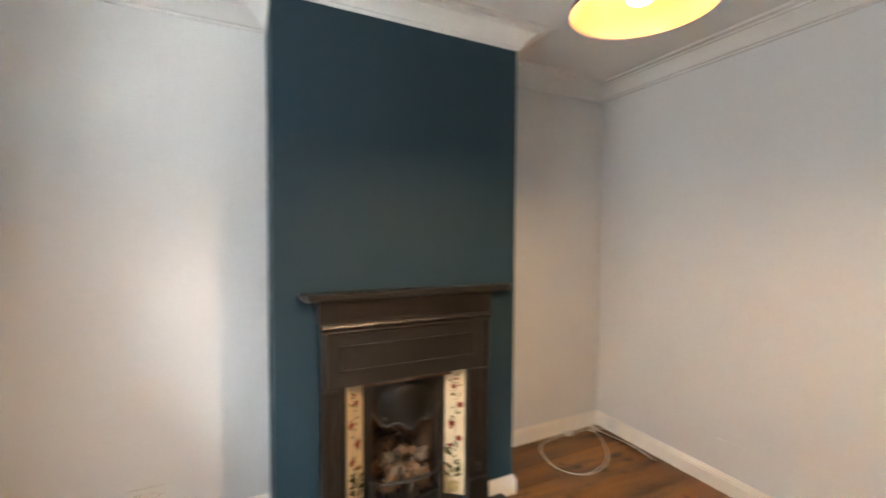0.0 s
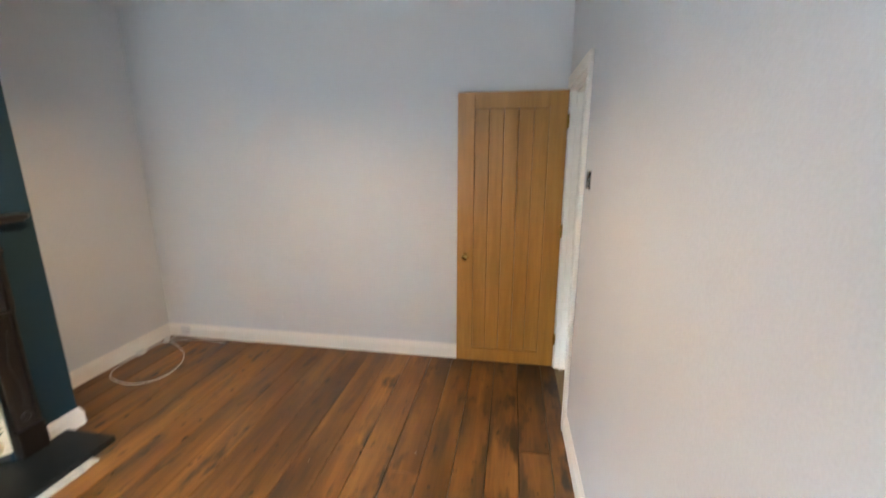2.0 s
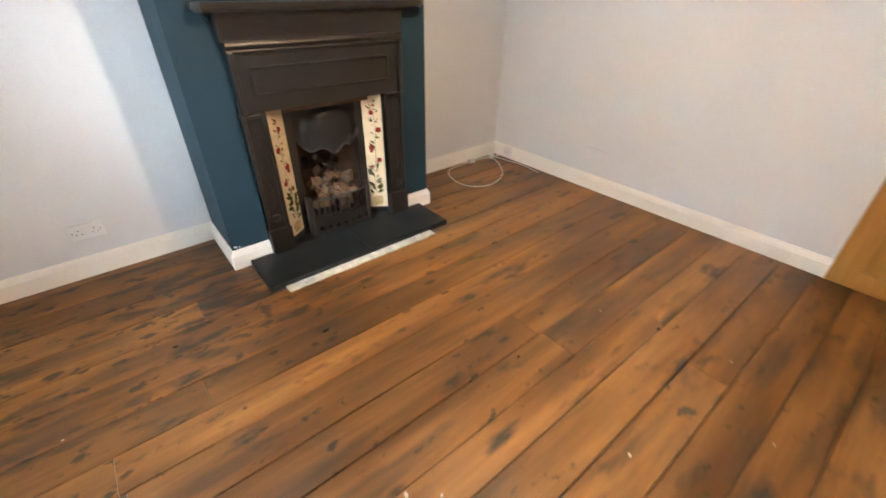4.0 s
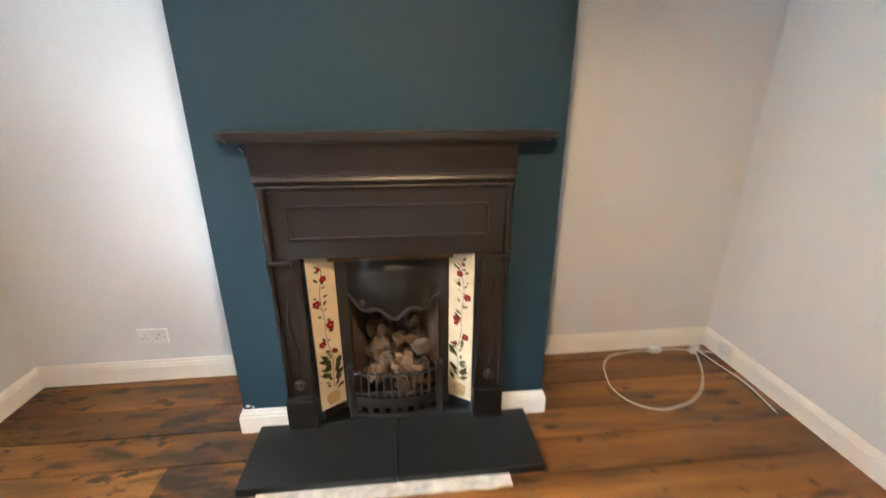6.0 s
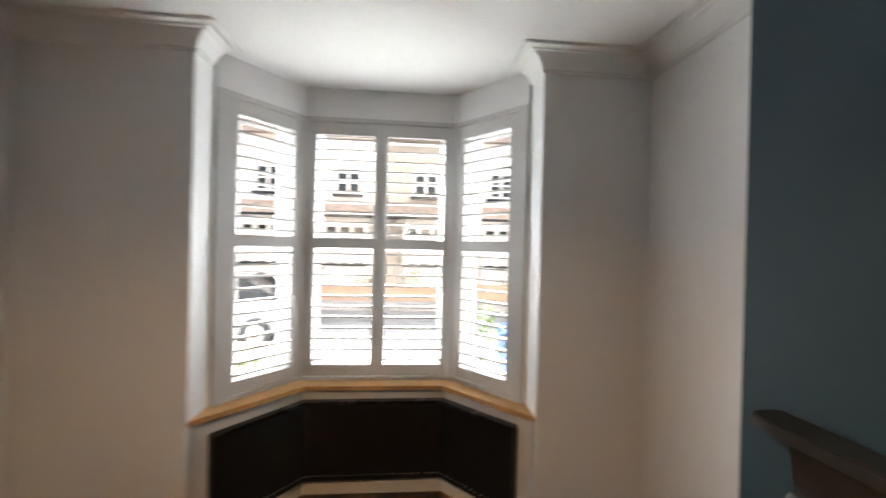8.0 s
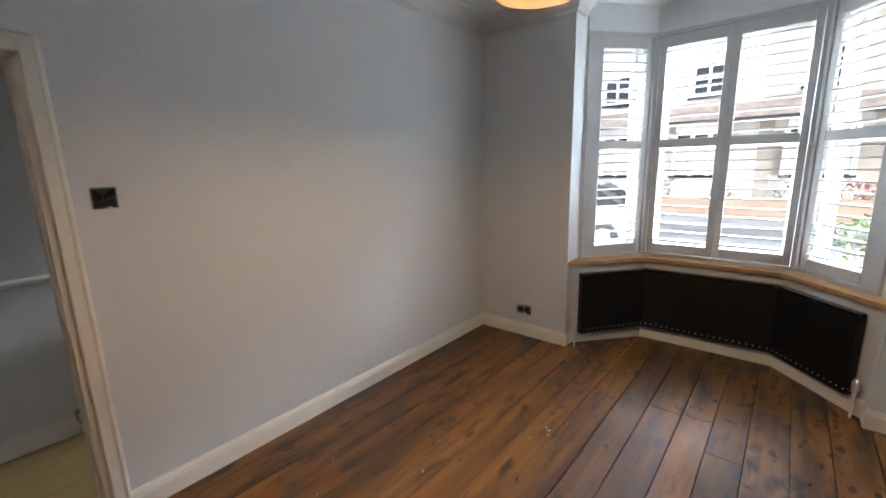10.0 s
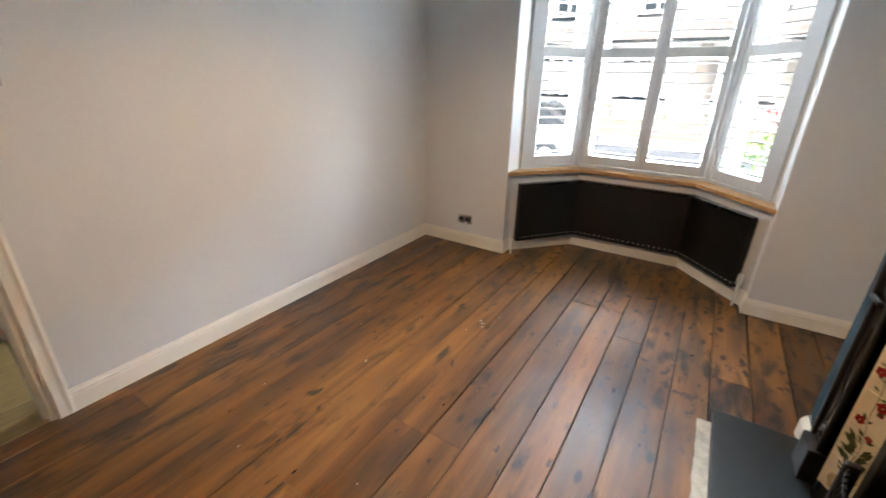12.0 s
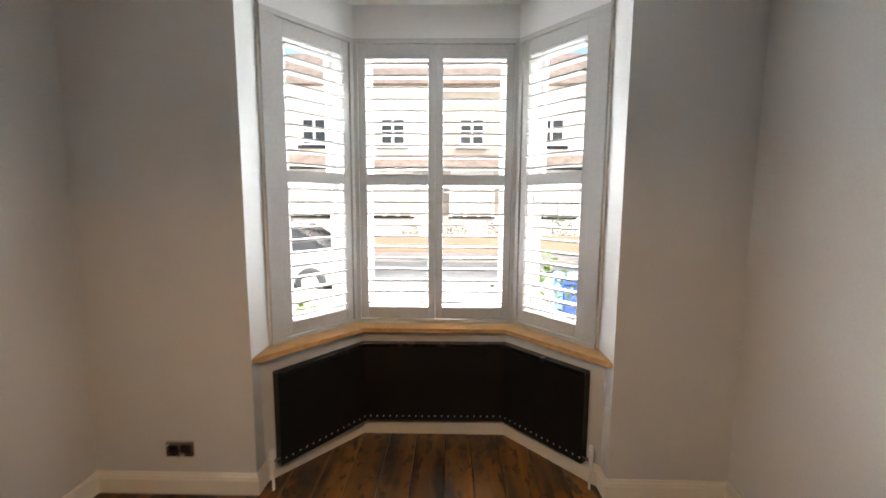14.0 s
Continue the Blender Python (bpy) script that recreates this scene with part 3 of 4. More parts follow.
# dark seals at the meeting of shutter frame and reveal, and outer corner posts
bm = bmesh.new()
for x, y in (SH[1], SH[2]):
    put_prism(bm, [(x - 0.03, y - 0.03), (x - 0.03, y + 0.03), (x - 0.18, y + 0.05), (x - 0.18, y - 0.05)], 0.70, HT)
for y0, y1 in ((BAY0 - 0.1, BAY0 + 0.045), (BAY1 - 0.045, BAY1 + 0.1)):
    put_prism(bm, [(-0.30, y0), (-0.30, y1), (-0.50, y1), (-0.50, y0)], 0.70, HT)
tagged(finish(bm, "trim_corner_posts", UPVC), "white corner posts of the bay window", "window trim", kind="structure")
# wooden edge strips where the shutter frame meets the reveals
bm = bmesh.new()
for sgn, y in ((1, BAY0), (-1, BAY1)):
    put_box(bm, (-0.275, y - sgn * 0.005, SZ0), (-0.235, y + sgn * 0.018, SZ1), 0.002)
tagged(finish(bm, "trim_reveal_strips", GLOSS), "narrow painted strip beside the shutters", "window trim", kind="structure")

# ---- radiator in the bay ----


def build_radiator():
    path = [(-0.075, 0.960), (-0.555, 1.328), (-0.568, 2.222), (-0.132, 2.608)]
    r = root("radiator", -0.4, 1.77, 0.12)
    z0, z1 = 0.118, 0.635
    body = [(0, z0), (0, z1 - 0.006), (-0.006, z1), (-0.044, z1), (-0.05, z1 - 0.006), (-0.05, z0)]
    sweep("panel", body, path, BLACKM, r)
    cap = [(0.004, z1 - 0.012), (0.004, z1 + 0.008), (0.001, z1 + 0.011), (-0.048, z1 + 0.011), (-0.052, z1 + 0.008), (-0.052, z1 - 0.012)]
    sweep("top_cap", cap, path, BLACKG, r)
    for a, b in zip(path, path[1:]):
        n = int((Vector(b) - Vector(a)).length / 0.041)
        for k in range(n):
            p = Vector(a).lerp(Vector(b), (k + 0.7) / n)
            d = (Vector(b) - Vector(a)).normalized()
            o = Vector((d.y, -d.x))
            m = Matrix.Translation((p.x, p.y, z0 + 0.035)) @ o.to_3d().to_track_quat("Z", "Y").to_matrix().to_4x4()
            lathe("stud", [(0, 0.0), (0.0048, 0.0), (0.0048, 0.002), (0.0025, 0.004), (0, 0.0042)], PLASTIC, m, r, 8)
    for x, y, zt in ((-0.045, 0.925, 0.23), (-0.095, 2.645, 0.25)):
        tube("pipe", [(x, y, -0.005), (x, y, 0.10), (x, y, 0.16)], 0.0075, PLASTIC, r)
        lathe("valve", [(0, 0), (0.011, 0), (0.011, 0.03), (0.017, 0.034), (0.019, 0.05), (0.018, zt - 0.165), (0.012, zt - 0.15), (0, zt - 0.15)], PLASTIC, Matrix.Translation((x, y, 0.15)), r, 20)["label"] = "white radiator valve"
        px, py = (path[0] if y < 1 else path[3])
        tube("tail", [(x, y, 0.165), ((x + px) / 2, (y + py) / 2, 0.165), (px - 0.02, py, 0.165)], 0.008, CHROME, r)
    return tagged(r, "matt black angled panel radiator with row of studs", "radiator")


build_radiator()

# ---- fireplace ----


def build_fireplace():
    f = root("fireplace", 1.83, 2.86, 0.036)
    yb = CHY + 0.006
    # shelf with canted front corners
    bm = bmesh.new()
    put_prism(bm, [(1.268, yb), (1.268, 2.838), (1.298, 2.808), (2.418, 2.808), (2.448, 2.838), (2.448, yb)], 1.274, 1.300)
    put_prism(bm, [(1.283, yb), (1.283, 2.846), (1.308, 2.821), (2.408, 2.821), (2.433, 2.846), (2.433, yb)], 1.262, 1.274)
    bmesh.ops.bevel(bm, geom=[e for e in bm.edges if abs(e.verts[0].co.z - e.verts[1].co.z) < 1e-6], offset=0.004, segments=2, affect="EDGES")
    finish(bm, "shelf", IRON, f)
    # frieze, flaring towards the shelf
    prof = [(-0.006, 1.146), (0.040, 1.146), (0.040, 1.16), (0.046, 1.20), (0.058, 1.263), (-0.006, 1.263)]
    sweep("frieze", prof, [(1.352, CHY), (2.31, CHY)], IRON, f)
    # moulded band
    prof = [(-0.007, 1.098), (0.046, 1.098), (0.052, 1.104), (0.050, 1.112), (0.060, 1.120), (0.068, 1.130), (0.066, 1.138), (0.058, 1.147), (-0.007, 1.147)]
    bm = bmesh.new()
    put_sweep(bm, prof, [(1.362, CHY), (2.302, CHY)])
    finish(bm, "band", IRON, f, True, 30)
    # panel with a sunk border and raised inner line
    bm = bmesh.new()
    put_box(bm, (1.384, 2.872, 0.826), (2.290, yb, 1.10), 0.002)
    for lo, hi in (((1.366, 2.846, 0.826), (1.392, yb, 1.104)), ((2.276, 2.846, 0.826), (2.300, yb, 1.104))):
        put_box(bm, lo, hi, 0.006, None, 2)
    for lo, hi in (((1.452, 2.861, 1.026), (2.212, 2.874, 1.034)), ((1.452, 2.861, 0.904), (2.212, 2.874, 0.912)),
                   ((1.452, 2.861, 0.904), (1.460, 2.874, 1.034)), ((2.204, 2.861, 0.904), (2.212, 2.874, 1.034))):
        put_box(bm, lo, hi, 0.0025)
    put_box(bm, (1.392, 2.868, 1.086), (2.276, 2.873, 1.10), 0.003)
    finish(bm, "panel", IRON, f)
    # pilasters with ledges, sunk faces, rosettes and feet
    for x0, x1, inner in ((1.362, 1.482, 1), (2.178, 2.300, -1)):
        bm = bmesh.new()
        put_box(bm, (x0, 2.878, 0.18), (x1, yb, 0.83), 0.002)
        put_box(bm, (x0 - 0.004, 2.850, 0.806), (x0 + 0.095 if inner > 0 else x1 - 0.002, yb, 0.826), 0.004, None, 2)
        xa, xb = (x0, x0 + 0.018) if inner > 0 else (x1 - 0.018, x1)
        put_box(bm, (xa, 2.862, 0.19), (xb, yb, 0.806), 0.005, None, 2)
        xa, xb = (x1 - 0.022, x1) if inner > 0 else (x0, x0 + 0.022)
        put_box(bm, (xa, 2.866, 0.19), (xb, yb, 0.83), 0.005, None, 2)
        finish(bm, "pilaster", IRON, f)
        xc = (x0 + x1) / 2 - 0.004 * inner
        m = Matrix.Translation((xc, 2.878, 0.245)) @ pose(0, 0, 0, 90, 0, 0)
        lathe("rosette", [(0, 0.012), (0.008, 0.011), (0.012, 0.006), (0.018, 0.009), (0.024, 0.006), (0.027, 0)], IRON, m, f, 20)
        # a trailing stem in relief
        pts = [(xc + 0.012 * math.sin(k * 1.1), 2.876, 0.30 + k * 0.06) for k in range(8)]
        tube("stem", pts, 0.004, IRON, f)
        box("foot", (x0 - 0.006, 2.846, 0.034), (x1 + 0.002, yb, 0.185), IRON, f, 0.004, None, 2)
    # splayed cheeks carrying the tiles
    for sgn, xo, xi in ((1, 1.484, 1.590), (-1, 2.176, 2.072)):
        bm = bmesh.new()
        put_prism(bm, [(xo, 2.905), (xi, 2.978), (xi + 0.05 * sgn, 2.978), (xi + 0.05 * sgn, 3.01), (xi, 3.01), (xo, 2.94)], 0.034, 0.835)
        finish(bm, "cheek", IRON, f)
        bm = bmesh.new()
        put_box(bm, (min(xi, xi + 0.05 * sgn), 2.966, 0.034), (max(xi, xi + 0.05 * sgn), 2.980, 0.80), 0.004, None, 2)
        finish(bm, "inner_jamb", IRON, f)
        # five tiles in a column
        d = Vector((xi - xo, 0.073, 0))
        L = d.length
        d.normalize()
        nrm = Vector((d.y, -d.x, 0)) if sgn > 0 else Vector((-d.y, d.x, 0))
        if nrm.y > 0:
            nrm = -nrm
        M = Matrix.Translation((xo, 2.905, 0.078)) @ Matrix((( d.x, -nrm.x, 0, 0), (d.y, -nrm.y, 0, 0), (0, 0, 1, 0), (0, 0, 0, 1)))
        for k in range(5):
            box("tile", (0.004, -0.010, k * 0.150 + 0.0006), (L - 0.004, 0.0, (k + 1) * 0.150 - 0.0006), TILE, f, 0.0015, M)
        paint_flowers(f, M, L, sgn)
    # hood: bulging canopy with a scalloped lip
    bm = bmesh.new()
    nx, nz = 28, 14
    grid = []
    for j in range(nz + 1):
        row = []
        for i in range(nx + 1):
            u, v = i / nx, j / nz
            x = 1.636 + u * 0.394
            e = 4 * u * (1 - u)
            lip = 0.575 + 0.018 * math.cos(u * math.pi * 6) * (1 - v) + 0.035 * (abs(2 * u - 1) ** 3) * (1 - v) - 0.02 * e * (1 - v)
            z = lip + v * (0.80 - lip)
            dome = max(0.0, 1 - ((u - 0.5) / 0.40) ** 2 - ((v - 0.38) / 0.60) ** 2)
            y = 2.968 - 0.058 * dome ** 0.8 - 0.035 * e * (1 - v) ** 3
            row.append(bm.verts.new((x, y, z)))
        grid.append(row)
    for j in range(nz):
        for i in range(nx):
            bm.faces.new((grid[j][i], grid[j][i + 1], grid[j + 1][i + 1], grid[j + 1][i]))
    lip_line = [tuple(v.co + Vector((0, -0.003, 0))) for v in grid[0][::2]]
    bmesh.ops.solidify(bm, geom=bm.faces[:], thickness=0.006)
    finish(bm, "hood", IRON, f, True, 60)
    tube("hood_lip", lip_line, 0.007, IRON, f)
    for k in range(5):
        m = Matrix.Translation((1.70 + k * 0.065, 2.946 - 0.028 * math.sin((k + 0.5) / 5 * math.pi), 0.598)) @ pose(0, 0, 0, 90, 0, 0)
        lathe("boss", [(0, 0.010), (0.007, 0.008), (0.012, 0.003), (0.013, 0)], IRON, m, f, 12)
    # firebox
    bm = bmesh.new()
    put_prism(bm, [(1.59, 3.0), (1.60, 3.0), (1.70, 3.24), (1.69, 3.25)], 0.034, 0.83)
    put_prism(bm, [(2.07, 3.0), (2.06, 3.0), (1.96, 3.24), (1.97, 3.25)], 0.034, 0.83)
    put_prism(bm, [(1.68, 3.235), (1.98, 3.235), (1.98, 3.26), (1.68, 3.26)], 0.034, 0.83)
    put_prism(bm, [(1.58, 2.90), (2.08, 2.90), (1.98, 3.25), (1.68, 3.25)], 0.80, 0.832)
    finish(bm, "firebox", SOOT, f)
    # front bars, bowed
    def bow(x):
        return 2.912 - 0.035 * (1 - ((x - 1.825) / 0.195) ** 2)
    for z, r_ in ((0.268, 0.007), (0.165, 0.006)):
        tube("bar", [(1.63 + k * 0.039, bow(1.63 + k * 0.039), z) for k in range(11)], r_, IRON, f)
    for k in range(12):
        x = 1.642 + k * 0.0333
        tube("bar", [(x, bow(x), 0.15), (x, bow(x) - 0.008, 0.21), (x, bow(x), 0.285)], 0.0048, IRON, f)
    for x in (1.628, 2.022):
        bm = bmesh.new()
        put_box(bm, (x - 0.014, 2.895, 0.036), (x + 0.014, 2.94, 0.30), 0.006, None, 2)
        finish(bm, "grate_post", IRON, f)
    bm = bmesh.new()
    n = 14
    for k in range(n):
        xa, xb = 1.642 + k * 0.366 / n, 1.642 + (k + 1) * 0.366 / n
        ya, yb2 = bow(xa) + 0.002, bow(xb) + 0.002
        put_prism(bm, [(xa, ya), (xb, yb2), (xb, yb2 + 0.012), (xa, ya + 0.012)], 0.088, 0.142)
        put_prism(bm, [(xa, ya - 0.006), (xb, yb2 - 0.006), (xb, yb2 + 0.012), (xa, ya + 0.012)], 0.040, 0.062)
        if k % 2 == 0:
            put_prism(bm, [(xa, ya), (xb, yb2), (xb, yb2 + 0.01), (xa, ya + 0.01)], 0.062, 0.088)
    finish(bm, "ash_front", IRON, f)
    box("grate_floor", (1.62, 2.92, 0.13), (2.03, 3.22, 0.15), IRON, f)
    return tagged(f, "black cast iron fireplace with floral tiled cheeks", "fireplace")


def paint_flowers(f, M, L, sgn):
    """Painted stems, leaves, red blooms and a vase over the column of tiles, a hair proud of the glaze."""
    rnd = random.Random(5 + sgn)
    y = -0.0108
    c = L * 0.5

    def flat(bm, pts, lift=0.0):
        bm.faces.new([bm.verts.new(M @ Vector((px, y - lift, pz))) for px, pz in pts])

    def stem_x(z):
        return c + 0.012 * math.sin(z * 9.0) + 0.004 * math.sin(z * 31)
    bs, br, bv = bmesh.new(), bmesh.new(), bmesh.new()
    zs = [0.10 + k * 0.02 for k in range(30)]
    for a, b in zip(zs, zs[1:]):
        flat(bs, [(stem_x(a) - 0.0012, a), (stem_x(a) + 0.0012, a), (stem_x(b) + 0.0012, b), (stem_x(b) - 0.0012, b)])
    for k in range(64):
        z = rnd.uniform(0.09, 0.30) if k % 3 == 0 else rnd.uniform(0.13, 0.71)
        s = rnd.choice((-1, 1))
        ln = rnd.uniform(0.014, 0.032) * (1.9 if z < 0.25 else 1.0)
        an = rnd.uniform(0.2, 1.1)
        dx, dz = s * math.cos(an), math.sin(an)
        x0 = stem_x(z) + s * rnd.uniform(0.0, 0.016)
        w = ln * 0.2
        pts = [(x0, z), (x0 + dx * ln * 0.5 - dz * w, z + dz * ln * 0.5 + dx * w), (x0 + dx * ln, z + dz * ln), (x0 + dx * ln * 0.5 + dz * w, z + dz * ln * 0.5 - dx * w)]
        pts = [(min(max(px, 0.008), L - 0.008), pz) for px, pz in pts]
        flat(bs, pts, 0.0002 + 0.00002 * k)
    for z, dx, r in ((0.635, 0.008, 0.016), (0.53, -0.018, 0.019), (0.42, 0.022, 0.020), (0.395, 0.026, 0.012), (0.335, -0.024, 0.018), (0.29, 0.016, 0.013), (0.68, -0.012, 0.010)):
        x = min(max(stem_x(z) + dx, 0.02), L - 0.02)
        for p in range(5):
            a = p * 2 * math.pi / 5 + z * 7
            px, pz = x + math.cos(a) * r * 0.55, z + math.sin(a) * r * 0.55
            q = r * 0.52
            flat(br, [(px + q * math.cos(t * math.pi / 3.5), pz + q * 0.85 * math.sin(t * math.pi / 3.5)) for t in range(7)], 0.0009 + 0.00005 * p)
    flat(bv, [(c - 0.030, 0.075), (c - 0.034, 0.05), (c - 0.022, 0.016), (c + 0.022, 0.016), (c + 0.034, 0.05), (c + 0.030, 0.075), (c + 0.018, 0.082), (c - 0.018, 0.082)])
    tagged(finish(bs, "painted_leaves", LEAF, f), kind="stuff")
    tagged(finish(br, "painted_petals", RED, f), kind="stuff")
    finish(bv, "painted_vase", OCHRE, f)


build_fireplace()

# coals heaped in the grate
LUMPS = []
for k in range(5):
    bm = bmesh.new()
    bmesh.ops.create_cube(bm, size=1.45)
    bmesh.ops.subdivide_edges(bm, edges=bm.edges[:], cuts=1, use_grid_fill=True)
    for v in bm.verts:
        n = noise.noise(v.co * 1.1 + Vector((k * 7.3, 0, 0)))
        v.co *= (1 + 0.55 * n) * (0.86 if v.co.length > 1.1 else 1.0)
        v.co.x *= 1.3
    me = bpy.data.meshes.new("coal")
    bm.to_mesh(me)
    bm.free()
    me.materials.append(COALS[k % 3])
    LUMPS.append(me)
rc = random.Random(3)
for k in range(74):
    ob = new("coal", LUMPS[rc.randrange(5)])
    u, v = rc.random(), rc.random()
    y = 2.925 + v * 0.24
    half = 0.165 - 0.06 * v
    s = rc.uniform(0.018, 0.038)
    z = 0.17 + rc.random() * (0.10 + 0.24 * v)
    ob.matrix_basis = pose(1.826 + (2 * u - 1) * half, y, z, rc.uniform(0, 360), rc.uniform(0, 360), rc.uniform(0, 360)) @ Matrix.Diagonal((s, s, s, 1))
    tagged(ob, "rough ash grey and brown imitation coal in the grate", "coal", "coals in the grate")

# a bent wire clip left under the shelf, a chip of paint and filled nail holes
cl = root("wire_clip", 1.335, CHY, 1.235)
tube("wire", [(1.318, CHY + 0.002, 1.250), (1.322, CHY - 0.018, 1.246), (1.334, CHY - 0.022, 1.228), (1.338, CHY - 0.012, 1.214), (1.330, CHY + 0.002, 1.212)], 0.003, CHROME, cl)
tagged(cl, "bent shiny wire clip under the mantel shelf", "wire clip")
rk2 = random.Random(4)
for x, z, w in ((1.176, 0.131, 0.011), (1.196, 0.126, 0.006), (1.862, 1.785, 0.002)):
    bm = bmesh.new()
    ring = [(x + w * rk2.uniform(0.6, 1.2) * math.cos(k * math.pi / 4), z + 0.6 * w * rk2.uniform(0.6, 1.2) * math.sin(k * math.pi / 4)) for k in range(8)]
    put_profile_y(bm, ring, CHY - 0.0012, CHY + 0.002)
    tagged(finish(bm, "paint_chip", CEIL), "small pale chip in the teal paint", "paint chip", "chips in the teal paint")

# hearth
h = root("hearth", 1.82, 2.72, 0.0)
box("slab", (1.225, 2.560, -0.004), (1.8285, 2.884, 0.036), SLATE, h, 0.004, None, 2)
box("slab", (1.8315, 2.560, -0.004), (2.416, 2.884, 0.036), SLATE, h, 0.004, None, 2)
bm = bmesh.new()
put_box(bm, (1.502, 2.8845, -0.004), (2.158, 3.25, 0.0345), 0.002)
finish(bm, "slab", SLATE, h)
tagged(h, "black slate hearth slabs before the fireplace", "hearth")
bm = bmesh.new()
pts = []
for k in range(40):
    x = 1.30 + k * 0.97 / 39
    pts.append((x, 2.503 + 0.006 * noise.noise((x * 14, 0, 0)) + 0.003 * noise.noise((x * 60, 1, 0))))
pts += [(2.27, 2.562), (1.30, 2.562)]
put_prism(bm, pts, 0.0005, 0.007)
tagged(finish(bm, "screed_strip", SCREED), "rough bare cement strip along the hearth", "cement strip", kind="structure")

# ---- pendant lamp ----


def build_lamp():
    x, y = 1.882, 1.538
    r = root("pendant_lamp", x, y, 2.12)
    # the shade hangs a little askew on its cord
    M = Matrix.Translation((x, y, 2.357)) @ pose(0, 0, 0, 2.6, -0.9, 0) @ Matrix.Translation((0, 0, -2.37))
    outer = [(0.164, 2.128), (0.161, 2.138), (0.148, 2.160), (0.126, 2.180), (0.098, 2.196), (0.072, 2.205), (0.062, 2.216), (0.053, 2.255), (0.042, 2.292), (0.028, 2.302)]
    inner = [(0.024, 2.298), (0.038, 2.289), (0.049, 2.250), (0.058, 2.212), (0.070, 2.201), (0.097, 2.192), (0.124, 2.176), (0.145, 2.157), (0.158, 2.135), (0.162, 2.127)]
    lathe("shade", outer, SHADE, M, r, 64)
    lathe("shade_lining", inner, ENAMEL, M, r, 64)["label"] = "warm cream enamel lining"
    lathe("cap", [(0.027, 2.298), (0.028, 2.303), (0.023, 2.306), (0.023, 2.342), (0.022, 2.350), (0.008, 2.354), (0.006, 2.37), (0, 2.37)], CHROME, M, r, 32)
    lathe("holder", [(0, 2.30), (0.02, 2.30), (0.02, 2.256), (0.016, 2.250), (0, 2.250)], DARKPL, M, r, 24)
    b = lathe("bulb", [(0, 2.140), (0.016, 2.143), (0.028, 2.153), (0.034, 2.169), (0.032, 2.186), (0.022, 2.210), (0.014, 2.248), (0, 2.250)], BULBM, M, r, 32)
    b["label"] = "glowing warm light bulb"
    tube("cord", [(x, y, 2.345), (x + 0.001, y, 2.55), (x, y, 2.752)], 0.0035, DARKPL, r)
    lathe("ceiling_rose", [(0, 2.735), (0.02, 2.737), (0.045, 2.752), (0.05, 2.7745), (0, 2.7745)], SHADE, Matrix.Translation((x, y, 0)), r, 32)
    # thumb screw on the neck
    m = M @ Matrix.Translation((0.052, -0.03, 2.262)) @ pose(0, 0, 0, 0, 90, -30)
    lathe("screw", [(0, -0.01), (0.004, -0.01), (0.004, 0.012), (0.009, 0.013), (0.009, 0.018), (0, 0.018)], BRASS, m, r, 16)
    return tagged(r, "bronzed metal pendant lamp with a lit bulb", "pendant lamp")


build_lamp()

# ---- sockets, switch, sensor, cables ----


def socket(name, x, y, z, rz, w, plate, insert, label, twin=True):
    """A wall plate; local y is out of the wall."""
    r = root(name, x, y, z, rz)
    local_part(r, "plate", (-w / 2, -0.004, -0.043), (w / 2, 0.009, 0.043), plate, 0.003)
    for s in ((-1, 1) if twin else (0,)):
        cx = s * 0.034
        if insert is not plate:
            local_part(r, "insert", (cx - 0.026, 0.009, -0.021), (cx + 0.026, 0.0102, 0.021), insert, 0.0004)
        for dx, dz, ww, hh in ((0, 0.012, 0.004, 0.009), (-0.011, -0.010, 0.007, 0.004), (0.011, -0.010, 0.007, 0.004)):
            local_part(r, "pin_hole", (cx + dx - ww / 2, 0.0103, dz - hh / 2), (cx + dx + ww / 2, 0.0110, dz + hh / 2), DARKPL, 0)
        local_part(r, "rocker", (cx + s * 0.018 - 0.004, 0.010, 0.008), (cx + s * 0.018 + 0.004, 0.0125, 0.022), insert if insert is not plate else PLASTIC, 0.001)
    for s in (-1, 1):
        local_part(r, "screw", (s * w * 0.41 - 0.003, 0.009, -0.003), (s * w * 0.41 + 0.003, 0.0098, 0.003), CHROME, 0.0006)
    return tagged(r, label, "socket")


socket("wall_socket", XW, 0.448, 0.249, -90, 0.148, CHROME, DARKPL, "chrome twin socket with black inserts on pale wall")
socket("wall_socket", 0.578, yn(0.578), 0.257, 180, 0.150, PLASTIC, PLASTIC, "white plastic twin socket on pale wall")
r = root("blanking_plate", XE, 2.325, 0.278, 90)
local_part(r, "plate", (-0.073, -0.004, -0.043), (0.073, 0.007, 0.043), WALL, 0.003)
for s in (-1, 1):
    local_part(r, "screw", (s * 0.06 - 0.003, 0.007, -0.003), (s * 0.06 + 0.003, 0.0078, 0.003), WALL, 0.0006)
tagged(r, "blanking plate painted over like the pale wall", "blanking plate")
socket("telephone_socket", XE - 0.019, 3.19, 0.062, 90, 0.09, PLASTIC, PLASTIC, "small white cable outlet on the skirting", False)
r = root("light_switch", 2.798, ys(2.798), 1.470, 0)
local_part(r, "plate", (-0.045, -0.004, -0.045), (0.045, 0.007, 0.045), CHROME, 0.003)
local_part(r, "insert", (-0.037, 0.007, -0.037), (0.037, 0.0082, 0.037), DARKPL, 0.001)
local_part(r, "rocker", (-0.014, 0.008, -0.010), (0.014, 0.0125, 0.010), DARKPL, 0.002)
